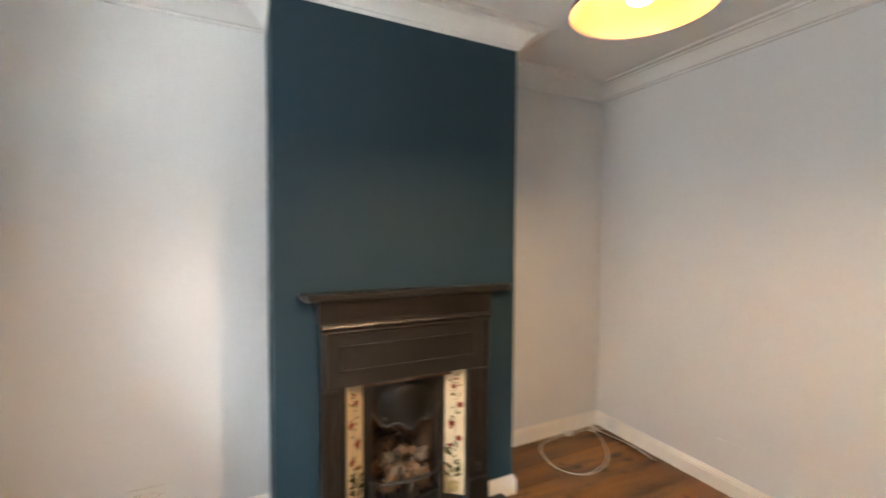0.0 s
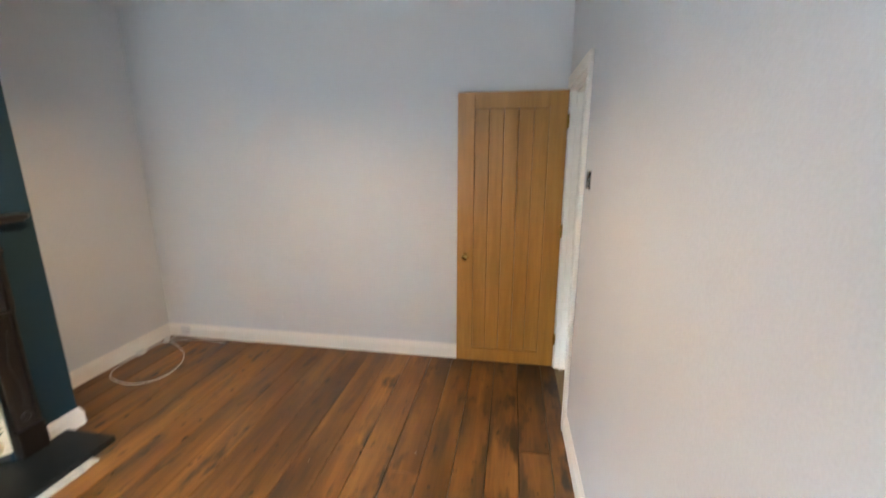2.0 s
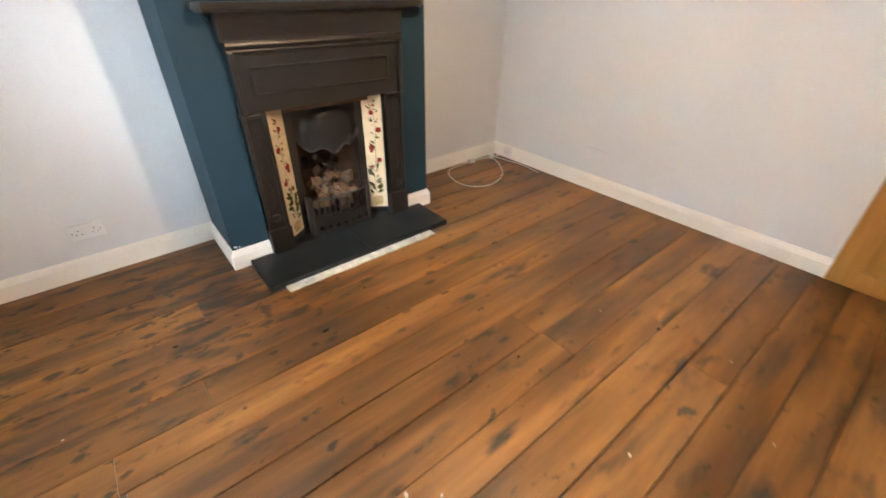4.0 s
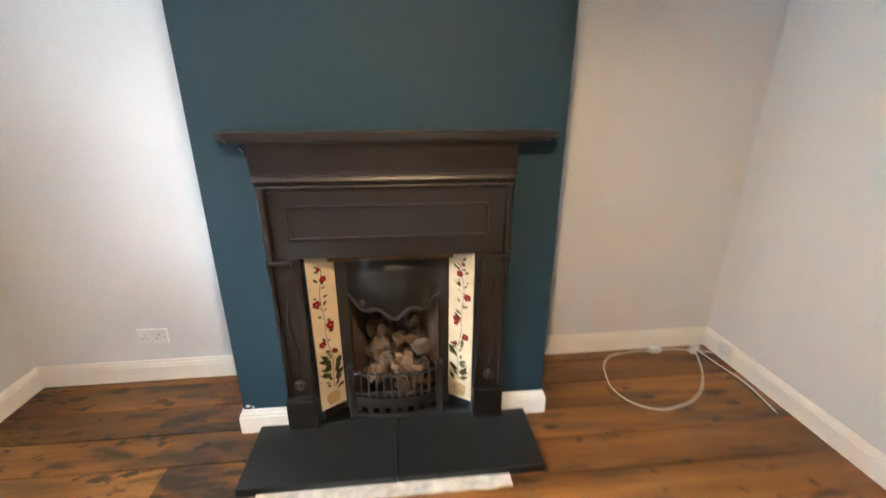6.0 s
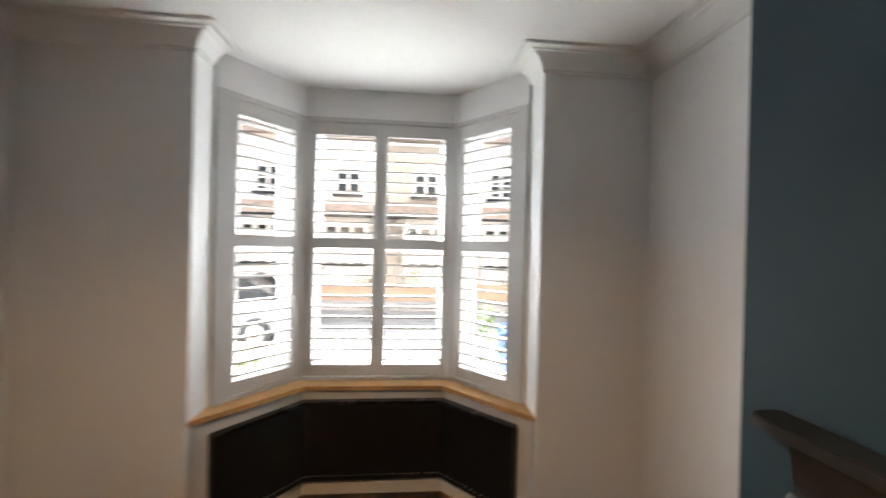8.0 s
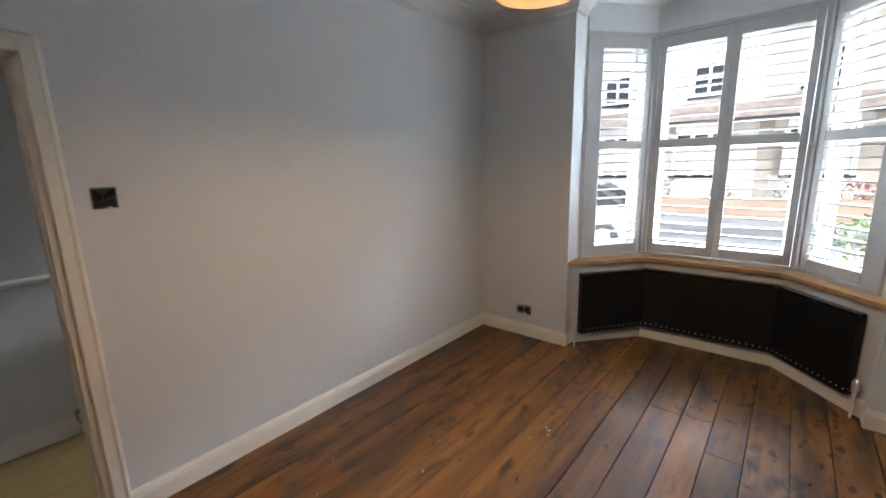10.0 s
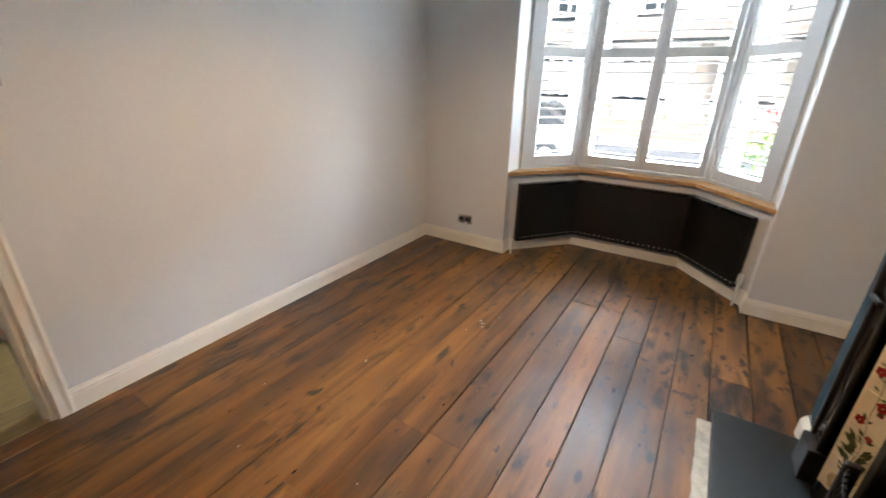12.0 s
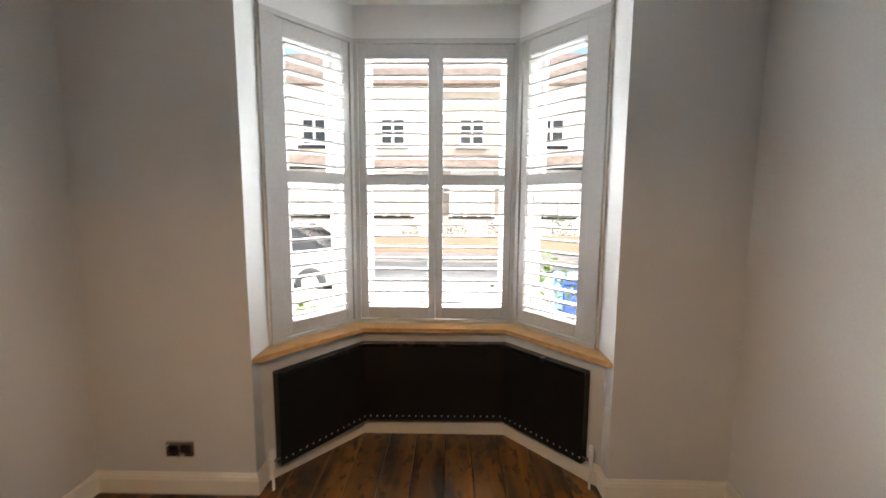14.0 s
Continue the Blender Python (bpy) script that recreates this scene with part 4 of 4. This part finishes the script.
for s in (-1, 1):
    local_part(r, "screw", (s * 0.030 - 0.0025, 0.008, -0.0025), (s * 0.030 + 0.0025, 0.009, 0.0025), CHROME, 0.0005)
tagged(r, "square chrome and black light switch", "light switch")
r = root("alarm_sensor", 3.668, ys(3.66) + 0.035, 2.60, 45)
local_part(r, "body", (-0.022, -0.02, -0.05), (0.022, 0.03, 0.045), PLASTIC, 0.006)
local_part(r, "lens", (-0.016, 0.028, -0.03), (0.016, 0.034, 0.02), PLASTIC, 0.004)
tagged(r, "small white alarm sensor in the corner", "alarm sensor")

CZ = 0.004
cb = root("cable", 3.3, 3.05, 0.0)
tube("lead", [(3.62, 3.20, 0.05), (3.585, 3.26, 0.02), (3.50, 3.315, CZ), (3.342, 3.318, CZ), (3.18, 3.315, CZ), (3.03, 3.27, CZ), (2.945, 3.12, CZ), (2.94, 2.96, CZ), (3.04, 2.855, CZ),
              (3.19, 2.855, CZ), (3.33, 2.92, CZ), (3.46, 3.06, CZ), (3.54, 3.20, CZ), (3.58, 3.29, CZ)], 0.0035, PLASTIC, cb)
box("plug", (3.30, 3.29, 0.0), (3.37, 3.335, 0.03), PLASTIC, cb, 0.006)
tagged(cb, "loose loop of white cable on the floorboards", "cable")
cb = root("cable", 3.62, 3.0, 0.0)
tube("lead", [(3.60, 3.30, CZ), (3.62, 3.15, CZ), (3.645, 3.0, CZ), (3.62, 2.77, CZ)], 0.0035, PLASTIC, cb)
tube("lead", [(3.58, 3.30, CZ), (3.60, 3.12, CZ + 0.004), (3.625, 2.95, CZ), (3.605, 2.74, CZ)], 0.003, DARKPL, cb)
bm = bmesh.new()
put_box(bm, (-0.045, -0.018, 0), (0.045, 0.018, 0.028), 0.006, pose(3.575, 3.295, 0.001, 0, 0, 35))
finish(bm, "connector", PLASTIC, cb)
tagged(cb, "white and black cables trailing along the skirting", "cable")

# paint flecks and plaster crumbs left on the boards
rf = random.Random(11)
CRUMB = bpy.data.meshes.new("plaster_crumb")
bm = bmesh.new()
bmesh.ops.create_icosphere(bm, subdivisions=1, radius=1)
for v in bm.verts:
    v.co *= rf.uniform(0.7, 1.25)
bm.to_mesh(CRUMB)
bm.free()
CRUMB.materials.append(SCREED)
for x, y, s in ((1.863, 0.905, 0.010), (1.15, 1.268, 0.015), (1.185, 1.284, 0.012), (1.13, 1.245, 0.012), (1.273, 1.212, 0.007), (2.30, 0.60, 0.006), (2.6, 0.85, 0.006), (2.1, 0.45, 0.006),
                (1.6, 0.62, 0.005), (1.02, 1.33, 0.006), (0.35, 2.2, 0.006), (1.45, 0.55, 0.005), (2.45, 1.4, 0.005), (1.05, 1.0, 0.005)):
    ob = new("plaster_crumb", CRUMB)
    ob.matrix_basis = pose(x, y, s * 0.15, 0, 0, rf.uniform(0, 360)) @ Matrix.Diagonal((s, s * 0.6, s * 0.2, 1))
    tagged(ob, "small white plaster crumb on the floorboards", "plaster crumb", "crumbs on the floor")

# ---- hall beyond the doorway ----
HY = -1.0
bm = bmesh.new()
put_wall(bm, (7.0, HY), (-0.4, HY), 0, HT, 0.12)
tagged(finish(bm, "wall_hall", WALL), "pale painted hall wall", "wall", kind="structure")
bm = bmesh.new()
put_prism(bm, [(XE, -0.14), (7.0, -0.14), (7.0, -0.08), (XE, -0.08)], 0, HT)
tagged(finish(bm, "wall_hall_inner", WALL), "pale painted wall beside the stairs", "wall", kind="structure")
bm = bmesh.new()
put_prism(bm, [(6.95, HY), (7.05, HY), (7.05, -0.1), (6.95, -0.1)], 0, 3.6)
tagged(finish(bm, "wall_hall_end", WALL), "pale painted hall end wall", "wall", kind="structure")
bm = bmesh.new()
put_prism(bm, [(-0.4, HY - 0.13), (7.1, HY - 0.13), (7.1, -0.07), (-0.4, -0.07)], H, H + 0.1)
tagged(finish(bm, "ceiling_hall", CEIL), "white hall ceiling", "ceiling", kind="structure")
# front door wall of the hall, unseen; its fanlight is added to admit daylight
bm = bmesh.new()
put_prism(bm, [(-0.30, HY), (-0.24, HY), (-0.24, HY + 0.1), (-0.30, HY + 0.1)], 0, HT)
put_prism(bm, [(-0.30, -0.22), (-0.24, -0.22), (-0.24, -0.12), (-0.30, -0.12)], 0, HT)
put_prism(bm, [(-0.30, HY + 0.1), (-0.24, HY + 0.1), (-0.24, -0.22), (-0.30, -0.22)], 0, 2.4)
put_prism(bm, [(-0.30, HY + 0.1), (-0.24, HY + 0.1), (-0.24, -0.22), (-0.30, -0.22)], 2.7, HT)
tagged(finish(bm, "wall_hall_front", WALL), "unseen front end wall of the hall with added opening", "wall", kind="structure")
g = box("window_hall", (-0.275, HY + 0.1, 2.4), (-0.270, -0.22, 2.7), GLASS, None, 0)
g.visible_shadow = False
tagged(g, "unseen clear glazing added to let daylight into the hall", "window", kind="structure")
bm = bmesh.new()
put_box(bm, (-0.3, HY, -0.12), (7.0, -0.055, -0.02))
HF = tagged(finish(bm, "floor_hall", GAP), "pale oak laminate hall floor", "floor", kind="structure")
for k in range(5):
    box("plank", (-0.3, HY + k * 0.1915 + 0.0005, -0.018), (7.0, HY + (k + 1) * 0.1915 - 0.0005, -0.002), HALLFLOOR, HF, 0.001)
box("threshold", (DOOR0 + 0.02, -0.12, -0.018), (DOOR1 - 0.02, 0.018, 0.001), HALLFLOOR, HF, 0.002)
tagged(sweep("baseboard_hall", SKIRT, [(7.0, HY), (-0.3, HY)], GLOSS), "white hall skirting board", "baseboard", kind="structure")
DADO = [(-0.004, 0.965), (0.012, 0.968), (0.016, 0.980), (0.024, 0.990), (0.022, 1.002), (0.010, 1.008), (-0.004, 1.010)]
tagged(sweep("trim_dado", DADO, [(7.0, HY), (-0.3, HY)], GLOSS), "white dado rail on the hall wall", "dado rail", kind="structure")


def hall_radiator():
    r = root("radiator", 2.4, HY + 0.04, 0.13)
    box("panel", (1.98, HY + 0.035, 0.13), (2.88, HY + 0.05, 0.77), PLASTIC, r, 0.004)
    box("panel", (1.98, HY + 0.085, 0.13), (2.88, HY + 0.10, 0.77), PLASTIC, r, 0.004)
    box("grille", (1.98, HY + 0.05, 0.755), (2.88, HY + 0.085, 0.773), PLASTIC, r, 0.002)
    box("side_panel", (2.872, HY + 0.03, 0.15), (2.884, HY + 0.103, 0.76), PLASTIC, r, 0.003)
    tube("pipe", [(2.88, HY + 0.065, 0.165), (2.93, HY + 0.065, 0.165), (2.945, HY + 0.065, 0.14), (2.92, HY + 0.065, 0.06), (2.915, HY + 0.065, -0.01)], 0.0075, BRASS, r)
    lathe("valve", [(0, 0), (0.012, 0), (0.012, 0.03), (0, 0.032)], CHROME, Matrix.Translation((2.94, HY + 0.065, 0.15)), r, 16)
    tagged(r, "white double panel radiator on the hall wall", "radiator")


hall_radiator()


def build_stairs():
    r = root("staircase", 4.9, -0.55, 0)
    for k in range(12):
        x0, z0 = 4.30 + k * 0.215, k * 0.187
        box("riser", (x0, HY + 0.03, z0 - 0.002), (x0 + 0.02, -0.15, z0 + 0.160), STAIRW, r, 0.001)
        box("tread", (x0 - 0.02, HY + 0.03, z0 + 0.160), (x0 + 0.235, -0.15, z0 + 0.187), STAIRW, r, 0.006)
    return tagged(r, "dark stained timber staircase in the hall", "staircase")


build_stairs()

# ---- outside ----
GZ = -0.45
bm = bmesh.new()
put_prism(bm, [(-400, -400), (-0.9, -400), (-0.9, 400), (-400, 400)], GZ - 0.3, GZ)
tagged(finish(bm, "ground", EARTH), "front garden gravel and soil", "ground", kind="structure")
tagged(box("road", (-11.4, -60, GZ), (-6.2, 60, GZ + 0.02), ASPHALT, None, 0), "worn grey asphalt road", "road", kind="structure")
tagged(box("pavement", (-6.2, -60, GZ), (-4.2, 60, GZ + 0.12), PAVE, None, 0.02), "grey paved footway with kerb", "pavement", kind="structure")
tagged(box("pavement", (-13.2, -60, GZ), (-11.4, 60, GZ + 0.12), PAVE, None, 0.02), "grey paved footway with kerb", "pavement", kind="structure")
tagged(box("garden_wall", (-13.5, -30, GZ), (-13.25, 30, GZ + 0.75), BRICK, None, 0.01), "low brick garden wall across the street", "garden wall", kind="structure")
tagged(box("garden_wall", (-4.2, -30, GZ), (-3.98, 0.6, GZ + 0.65), BRICK, None, 0.01), "low brick garden wall beside the footway", "garden wall", kind="structure")


def house(yc, white):
    """A two-storey terrace front with a ground-floor bay, porch roof and an upper window."""
    fx = -15.6
    W = 3.3
    r = root("terraced_house", fx, yc, GZ)
    y0, y1 = yc - W / 2, yc + W / 2
    wall = RENDER if white else BRICK
    box("wall", (fx - 6, y0, GZ), (fx, y1, 6.4), wall, r, 0)
    bm = bmesh.new()
    put_prism(bm, [(fx - 0.05, yc - 1.25), (fx + 0.7, yc - 0.85), (fx + 0.7, yc + 0.85), (fx - 0.05, yc + 1.25)], GZ, 0.95)
    put_prism(bm, [(fx - 0.05, yc - 1.25), (fx + 0.7, yc - 0.85), (fx + 0.7, yc + 0.85), (fx - 0.05, yc + 1.25)], 2.45, 2.85)
    for a in (-0.85, -0.28, 0.28, 0.85):
        put_box(bm, (fx + 0.60, yc + a - 0.07, 0.95), (fx + 0.72, yc + a + 0.07, 2.45), 0.01)
    finish(bm, "bay", RENDER, r)
    box("pane", (fx + 0.55, yc - 0.85, 0.95), (fx + 0.60, yc + 0.85, 2.45), CARG, r, 0)
    box("curtain", (fx + 0.605, yc - 0.8, 0.98), (fx + 0.615, yc + 0.8, 2.2), CLOTH, r, 0)
    box("sill", (fx + 0.6, yc - 0.95, 0.87), (fx + 0.80, yc + 0.95, 0.95), CARG, r, 0.01)
    bm = bmesh.new()
    vs = [bm.verts.new(p) for p in ((fx - 0.03, y0, 3.55), (fx - 0.03, y1, 3.55), (fx + 0.95, y1, 2.9), (fx + 0.95, y0, 2.9), (fx - 0.03, y0, 2.853), (fx - 0.03, y1, 2.853))]
    for q in ((0, 1, 2, 3), (3, 2, 5, 4), (0, 4, 5, 1), (0, 3, 4), (1, 5, 2)):
        bm.faces.new([vs[i] for i in q])
    finish(bm, "porch_roof", ROOF, r)
    box("gutter", (fx + 0.93, y0, 2.83), (fx + 1.02, y1, 2.93), CARG, r, 0.02)
    bm = bmesh.new()
    for lo, hi in (((-0.55, 3.9), (0.55, 3.98)), ((-0.55, 4.92), (0.55, 5.0)), ((-0.55, 3.9), (-0.46, 5.0)), ((0.46, 3.9), (0.55, 5.0)), ((-0.045, 3.9), (0.045, 5.0)), ((-0.55, 4.44), (0.55, 4.50))):
        put_box(bm, (fx + 0.005, yc + lo[0], lo[1]), (fx + 0.07, yc + hi[0], hi[1]), 0.005)
    finish(bm, "window_frame", UPVC, r)
    box("pane", (fx + 0.004, yc - 0.5, 3.95), (fx + 0.02, yc + 0.5, 4.95), CARG, r, 0)
    box("sill", (fx - 0.03, yc - 0.68, 3.74), (fx + 0.16, yc + 0.68, 3.88), CARG, r, 0.01)
    bm = bmesh.new()
    vs = [bm.verts.new(p) for p in ((fx + 0.4, y0, 6.3), (fx + 0.4, y1, 6.3), (fx - 3, y1, 8.6), (fx - 3, y0, 8.6), (fx - 6, y0, 6.3), (fx - 6, y1, 6.3))]
    for q in ((0, 1, 2, 3), (3, 2, 5, 4), (0, 4, 5, 1), (0, 3, 4), (1, 5, 2)):
        bm.faces.new([vs[i] for i in q])
    finish(bm, "roof", ROOF, r)
    return tagged(r, ("white rendered" if white else "red brick") + " terraced house with bay window and tiled porch", "house", "terrace across the street")


for k in range(-5, 7):
    house(-0.55 + 3.3 * k, k % 3 != 1)


def bush(x, y, z, r_, h_, mat, seed, name="shrub", label="leafy green garden shrub"):
    """Stems and many small leaves in an uneven clump."""
    rb = random.Random(seed)
    e = root(name, x, y, z)
    bm = bmesh.new()
    for k in range(420):
        a, q, v = rb.uniform(0, 2 * math.pi), rb.random() ** 0.5, rb.random()
        rr = r_ * q * (0.5 + 0.7 * math.sin(math.pi * min(1, v * 0.8 + 0.15))) * (0.75 + 0.5 * noise.noise((math.cos(a) * 2, math.sin(a) * 2, seed)))
        p = Vector((x + rr * math.cos(a), y + rr * math.sin(a), z + 0.08 + v * h_))
        ln = rb.uniform(0.05, 0.11)
        d = Vector((rb.uniform(-1, 1), rb.uniform(-1, 1), rb.uniform(-0.3, 1))).normalized()
        sd = d.orthogonal().normalized() * ln * 0.28
        bm.faces.new([bm.verts.new(p), bm.verts.new(p + d * ln * 0.5 + sd), bm.verts.new(p + d * ln), bm.verts.new(p + d * ln * 0.5 - sd)])
    ob = finish(bm, "leaves", mat, e)
    tagged(ob, kind="stuff")
    for k in range(6):
        a = k * 1.05
        tube("stem", [(x, y, z - 0.01), (x + 0.25 * r_ * math.cos(a), y + 0.25 * r_ * math.sin(a), z + h_ * 0.4), (x + 0.6 * r_ * math.cos(a), y + 0.6 * r_ * math.sin(a), z + h_ * 0.85)], 0.012, ROOF, e)
    return tagged(e, label, "shrub")


bush(-2.5, 2.75, GZ, 0.55, 1.35, FOLI[0], 1)
bush(-2.3, 0.2, GZ, 0.4, 0.8, FOLI[0], 2)
bush(-14.2, -1.6, GZ, 0.7, 1.2, FOLI[1], 3, label="yellow green shrub across the street")
bush(-14.2, 0.3, GZ, 0.6, 1.0, FOLI[1], 4, label="yellow green shrub across the street")
bush(-14.2, 2.2, GZ, 0.6, 1.1, FOLI[1], 5, label="yellow green shrub across the street")
bush(-14.2, 3.7, GZ, 0.7, 1.1, FOLI[2], 6, label="red leaved shrub across the street")
bush(-14.2, -4.8, GZ, 1.2, 2.6, FOLI[0], 7, label="tall green shrub across the street")
bush(-14.2, 6.2, GZ, 0.8, 1.3, FOLI[0], 8, label="green shrub across the street")


def build_car(x, y):
    """A parked hatchback pointing along the street."""
    e = root("car", x, y, GZ + 0.02)
    bm = bmesh.new()
    prof = [(-2.05, 0.30), (-2.10, 0.55), (-2.0, 0.82), (-1.15, 0.95), (1.75, 0.98), (2.02, 0.85), (2.08, 0.5), (2.0, 0.28)]
    a = [bm.verts.new((x - 0.86, y + p, GZ + z)) for p, z in prof]
    b = [bm.verts.new((x + 0.86, y + p, GZ + z)) for p, z in prof]
    bm.faces.new(a)
    bm.faces.new(b)
    for i in range(len(prof)):
        j = (i + 1) % len(prof)
        bm.faces.new((a[i], a[j], b[j], b[i]))
    bmesh.ops.bevel(bm, geom=bm.edges[:], offset=0.07, segments=2, affect="EDGES")
    finish(bm, "body", CARP, e, True, 50)
    bm = bmesh.new()
    prof = [(-1.2, 0.93), (-0.45, 1.42), (0.95, 1.46), (1.72, 0.95)]
    a = [bm.verts.new((x - 0.76, y + p, GZ + z)) for p, z in prof]
    b = [bm.verts.new((x + 0.76, y + p, GZ + z)) for p, z in prof]
    bm.faces.new(a)
    bm.faces.new(b)
    for i in range(4):
        bm.faces.new((a[i], a[(i + 1) % 4], b[(i + 1) % 4], b[i]))
    bmesh.ops.bevel(bm, geom=bm.edges[:], offset=0.05, segments=2, affect="EDGES")
    finish(bm, "windows", CARG, e, True, 50)
    box("roof", (x - 0.72, y - 0.42, GZ + 1.42), (x + 0.72, y + 0.92, GZ + 1.485), CARP, e, 0.03, None, 2)
    for sx_ in (-0.86, 0.86):
        for dy in (-1.3, 1.3):
            m = Matrix.Translation((x + sx_, y + dy, GZ + 0.33)) @ pose(0, 0, 0, 0, 90, 0)
            w = lathe("wheel", [(0.18, -0.1), (0.29, -0.1), (0.31, -0.08), (0.31, 0.08), (0.29, 0.1), (0.18, 0.1)], RUBBER, m, e, 24)
            lathe("rim", [(0, 0.07), (0.05, 0.09), (0.18, 0.095), (0.18, -0.095), (0.05, -0.09), (0, -0.07)], CHROME, m, w, 24)
        box("side_window", (x + sx_ * 0.895 - 0.004, y - 0.5, GZ + 0.97), (x + sx_ * 0.895 + 0.004, y + 1.0, GZ + 1.36), CARG, e, 0)
    return tagged(e, "silver grey hatchback car parked at the kerb", "car")


build_car(-7.2, -2.3)


def wheelie_bin(x, y):
    e = root("wheelie_bin", x, y, GZ)
    bm = bmesh.new()
    ret = bmesh.ops.create_cube(bm, size=1, matrix=Matrix.Translation((x, y, GZ + 0.5)) @ Matrix.Diagonal((0.55, 0.5, 0.96, 1)))
    for v in ret["verts"]:
        if v.co.z < GZ + 0.4:
            v.co.x = x + (v.co.x - x) * 0.75
            v.co.y = y + (v.co.y - y) * 0.75
    bmesh.ops.bevel(bm, geom=bm.edges[:], offset=0.03, segments=2, affect="EDGES")
    finish(bm, "bin_body", BLUEP, e)
    box("lid", (x - 0.3, y - 0.27, GZ + 0.98), (x + 0.3, y + 0.27, GZ + 1.05), BLUEP, e, 0.025, None, 2)
    tagged(e, "blue plastic wheelie bin in the garden", "bin")


wheelie_bin(-3.4, 3.55)
# neighbouring brick front beside the bay
bm = bmesh.new()
put_prism(bm, [(-0.9, 4.6), (-0.32, 4.6), (-0.32, 12), (-0.9, 12)], GZ, 6)
put_prism(bm, [(-0.5, 2.9), (-0.26, 2.9), (-0.26, 4.6), (-0.5, 4.6)], GZ, 6)
put_prism(bm, [(-0.5, -9), (-0.32, -9), (-0.32, -1.1), (-0.5, -1.1)], GZ, 6)
tagged(finish(bm, "facade", BRICK), "red brick house front beside the bay", "facade", kind="structure")

# ---- floorboards ----
GAPS = [-0.03, 0.125, 0.295, 0.465, 0.635, 0.80, 0.97, 1.145, 1.302, 1.485, 1.66, 1.85, 2.013, 2.185, 2.372, 2.545, 2.73, 2.91, 3.09, 3.27, 3.40]
CUTS = {7: [2.60], 8: [2.10], 9: [2.08], 10: [0.50], 11: [0.48], 12: [0.80], 5: [2.45], 3: [1.2], 15: [0.9], 17: [2.9], 1: [2.7]}


def board_start(y):
    if y < BAY0 or y > BAY1:
        return -0.10
    if y < 1.295:
        return -0.12 - 0.51 * (y - BAY0) / 0.445 - 0.08
    if y > 2.25:
        return -0.12 - 0.51 * (BAY1 - y) / 0.46 - 0.08
    return -0.72


rp = random.Random(21)
for k, (ya, yb) in enumerate(zip(GAPS, GAPS[1:])):
    xs = [min(board_start(ya + 0.01), board_start(yb - 0.01))] + CUTS.get(k, []) + [XE + 0.02]
    g0, g1 = rp.uniform(0.0014, 0.0034), rp.uniform(0.0014, 0.0034)
    for xa, xb in zip(xs, xs[1:]):
        dz = rp.uniform(-0.0012, 0.0)
        bm = bmesh.new()
        n = max(2, int((xb - xa) / 0.35))
        top, bot = [], []
        for j in range(n + 1):
            x = xa + 0.001 + (xb - xa - 0.002) * j / n
            w0, w1 = 0.0012 * noise.noise((x * 2, ya * 9, 0)), 0.0012 * noise.noise((x * 2, yb * 9, 3))
            top.append((bm.verts.new((x, ya + g0 + w0 + 0.0012, dz)), bm.verts.new((x, yb - g1 + w1 - 0.0012, dz))))
            bot.append((bm.verts.new((x, ya + g0 + w0, dz - 0.002)), bm.verts.new((x, yb - g1 + w1, dz - 0.002))))
        low = [(bm.verts.new((a.co.x, a.co.y, -0.021)), bm.verts.new((b.co.x, b.co.y, -0.021))) for a, b in bot]
        for j in range(n):
            bm.faces.new((top[j][0], top[j + 1][0], top[j + 1][1], top[j][1]))
            for s in (0, 1):
                bm.faces.new((top[j][s], top[j + 1][s], bot[j + 1][s], bot[j][s]))
                bm.faces.new((bot[j][s], bot[j + 1][s], low[j + 1][s], low[j][s]))
        for j in (0, n):
            bm.faces.new((top[j][0], top[j][1], bot[j][1], bot[j][0]))
            bm.faces.new((bot[j][0], bot[j][1], low[j][1], low[j][0]))
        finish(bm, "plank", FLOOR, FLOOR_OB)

# splintered holes and dark filled knots in the boards
rk = random.Random(8)
for x, y, s in ((1.321, 2.128, 0.020), (0.62, 1.62, 0.010), (1.62, 2.30, 0.009), (0.75, 2.45, 0.014), (2.55, 1.15, 0.012), (1.9, 1.45, 0.010), (2.2, 2.35, 0.010), (0.85, 1.12, 0.011)):
    bm = bmesh.new()
    n = 9
    ring = [(x + s * 1.3 * rk.uniform(0.5, 1.1) * math.cos(2 * math.pi * k / n), y + s * 0.6 * rk.uniform(0.5, 1.1) * math.sin(2 * math.pi * k / n)) for k in range(n)]
    put_prism(bm, ring, -0.004, 0.0008)
    finish(bm, "knot_hole", GAP, FLOOR_OB)
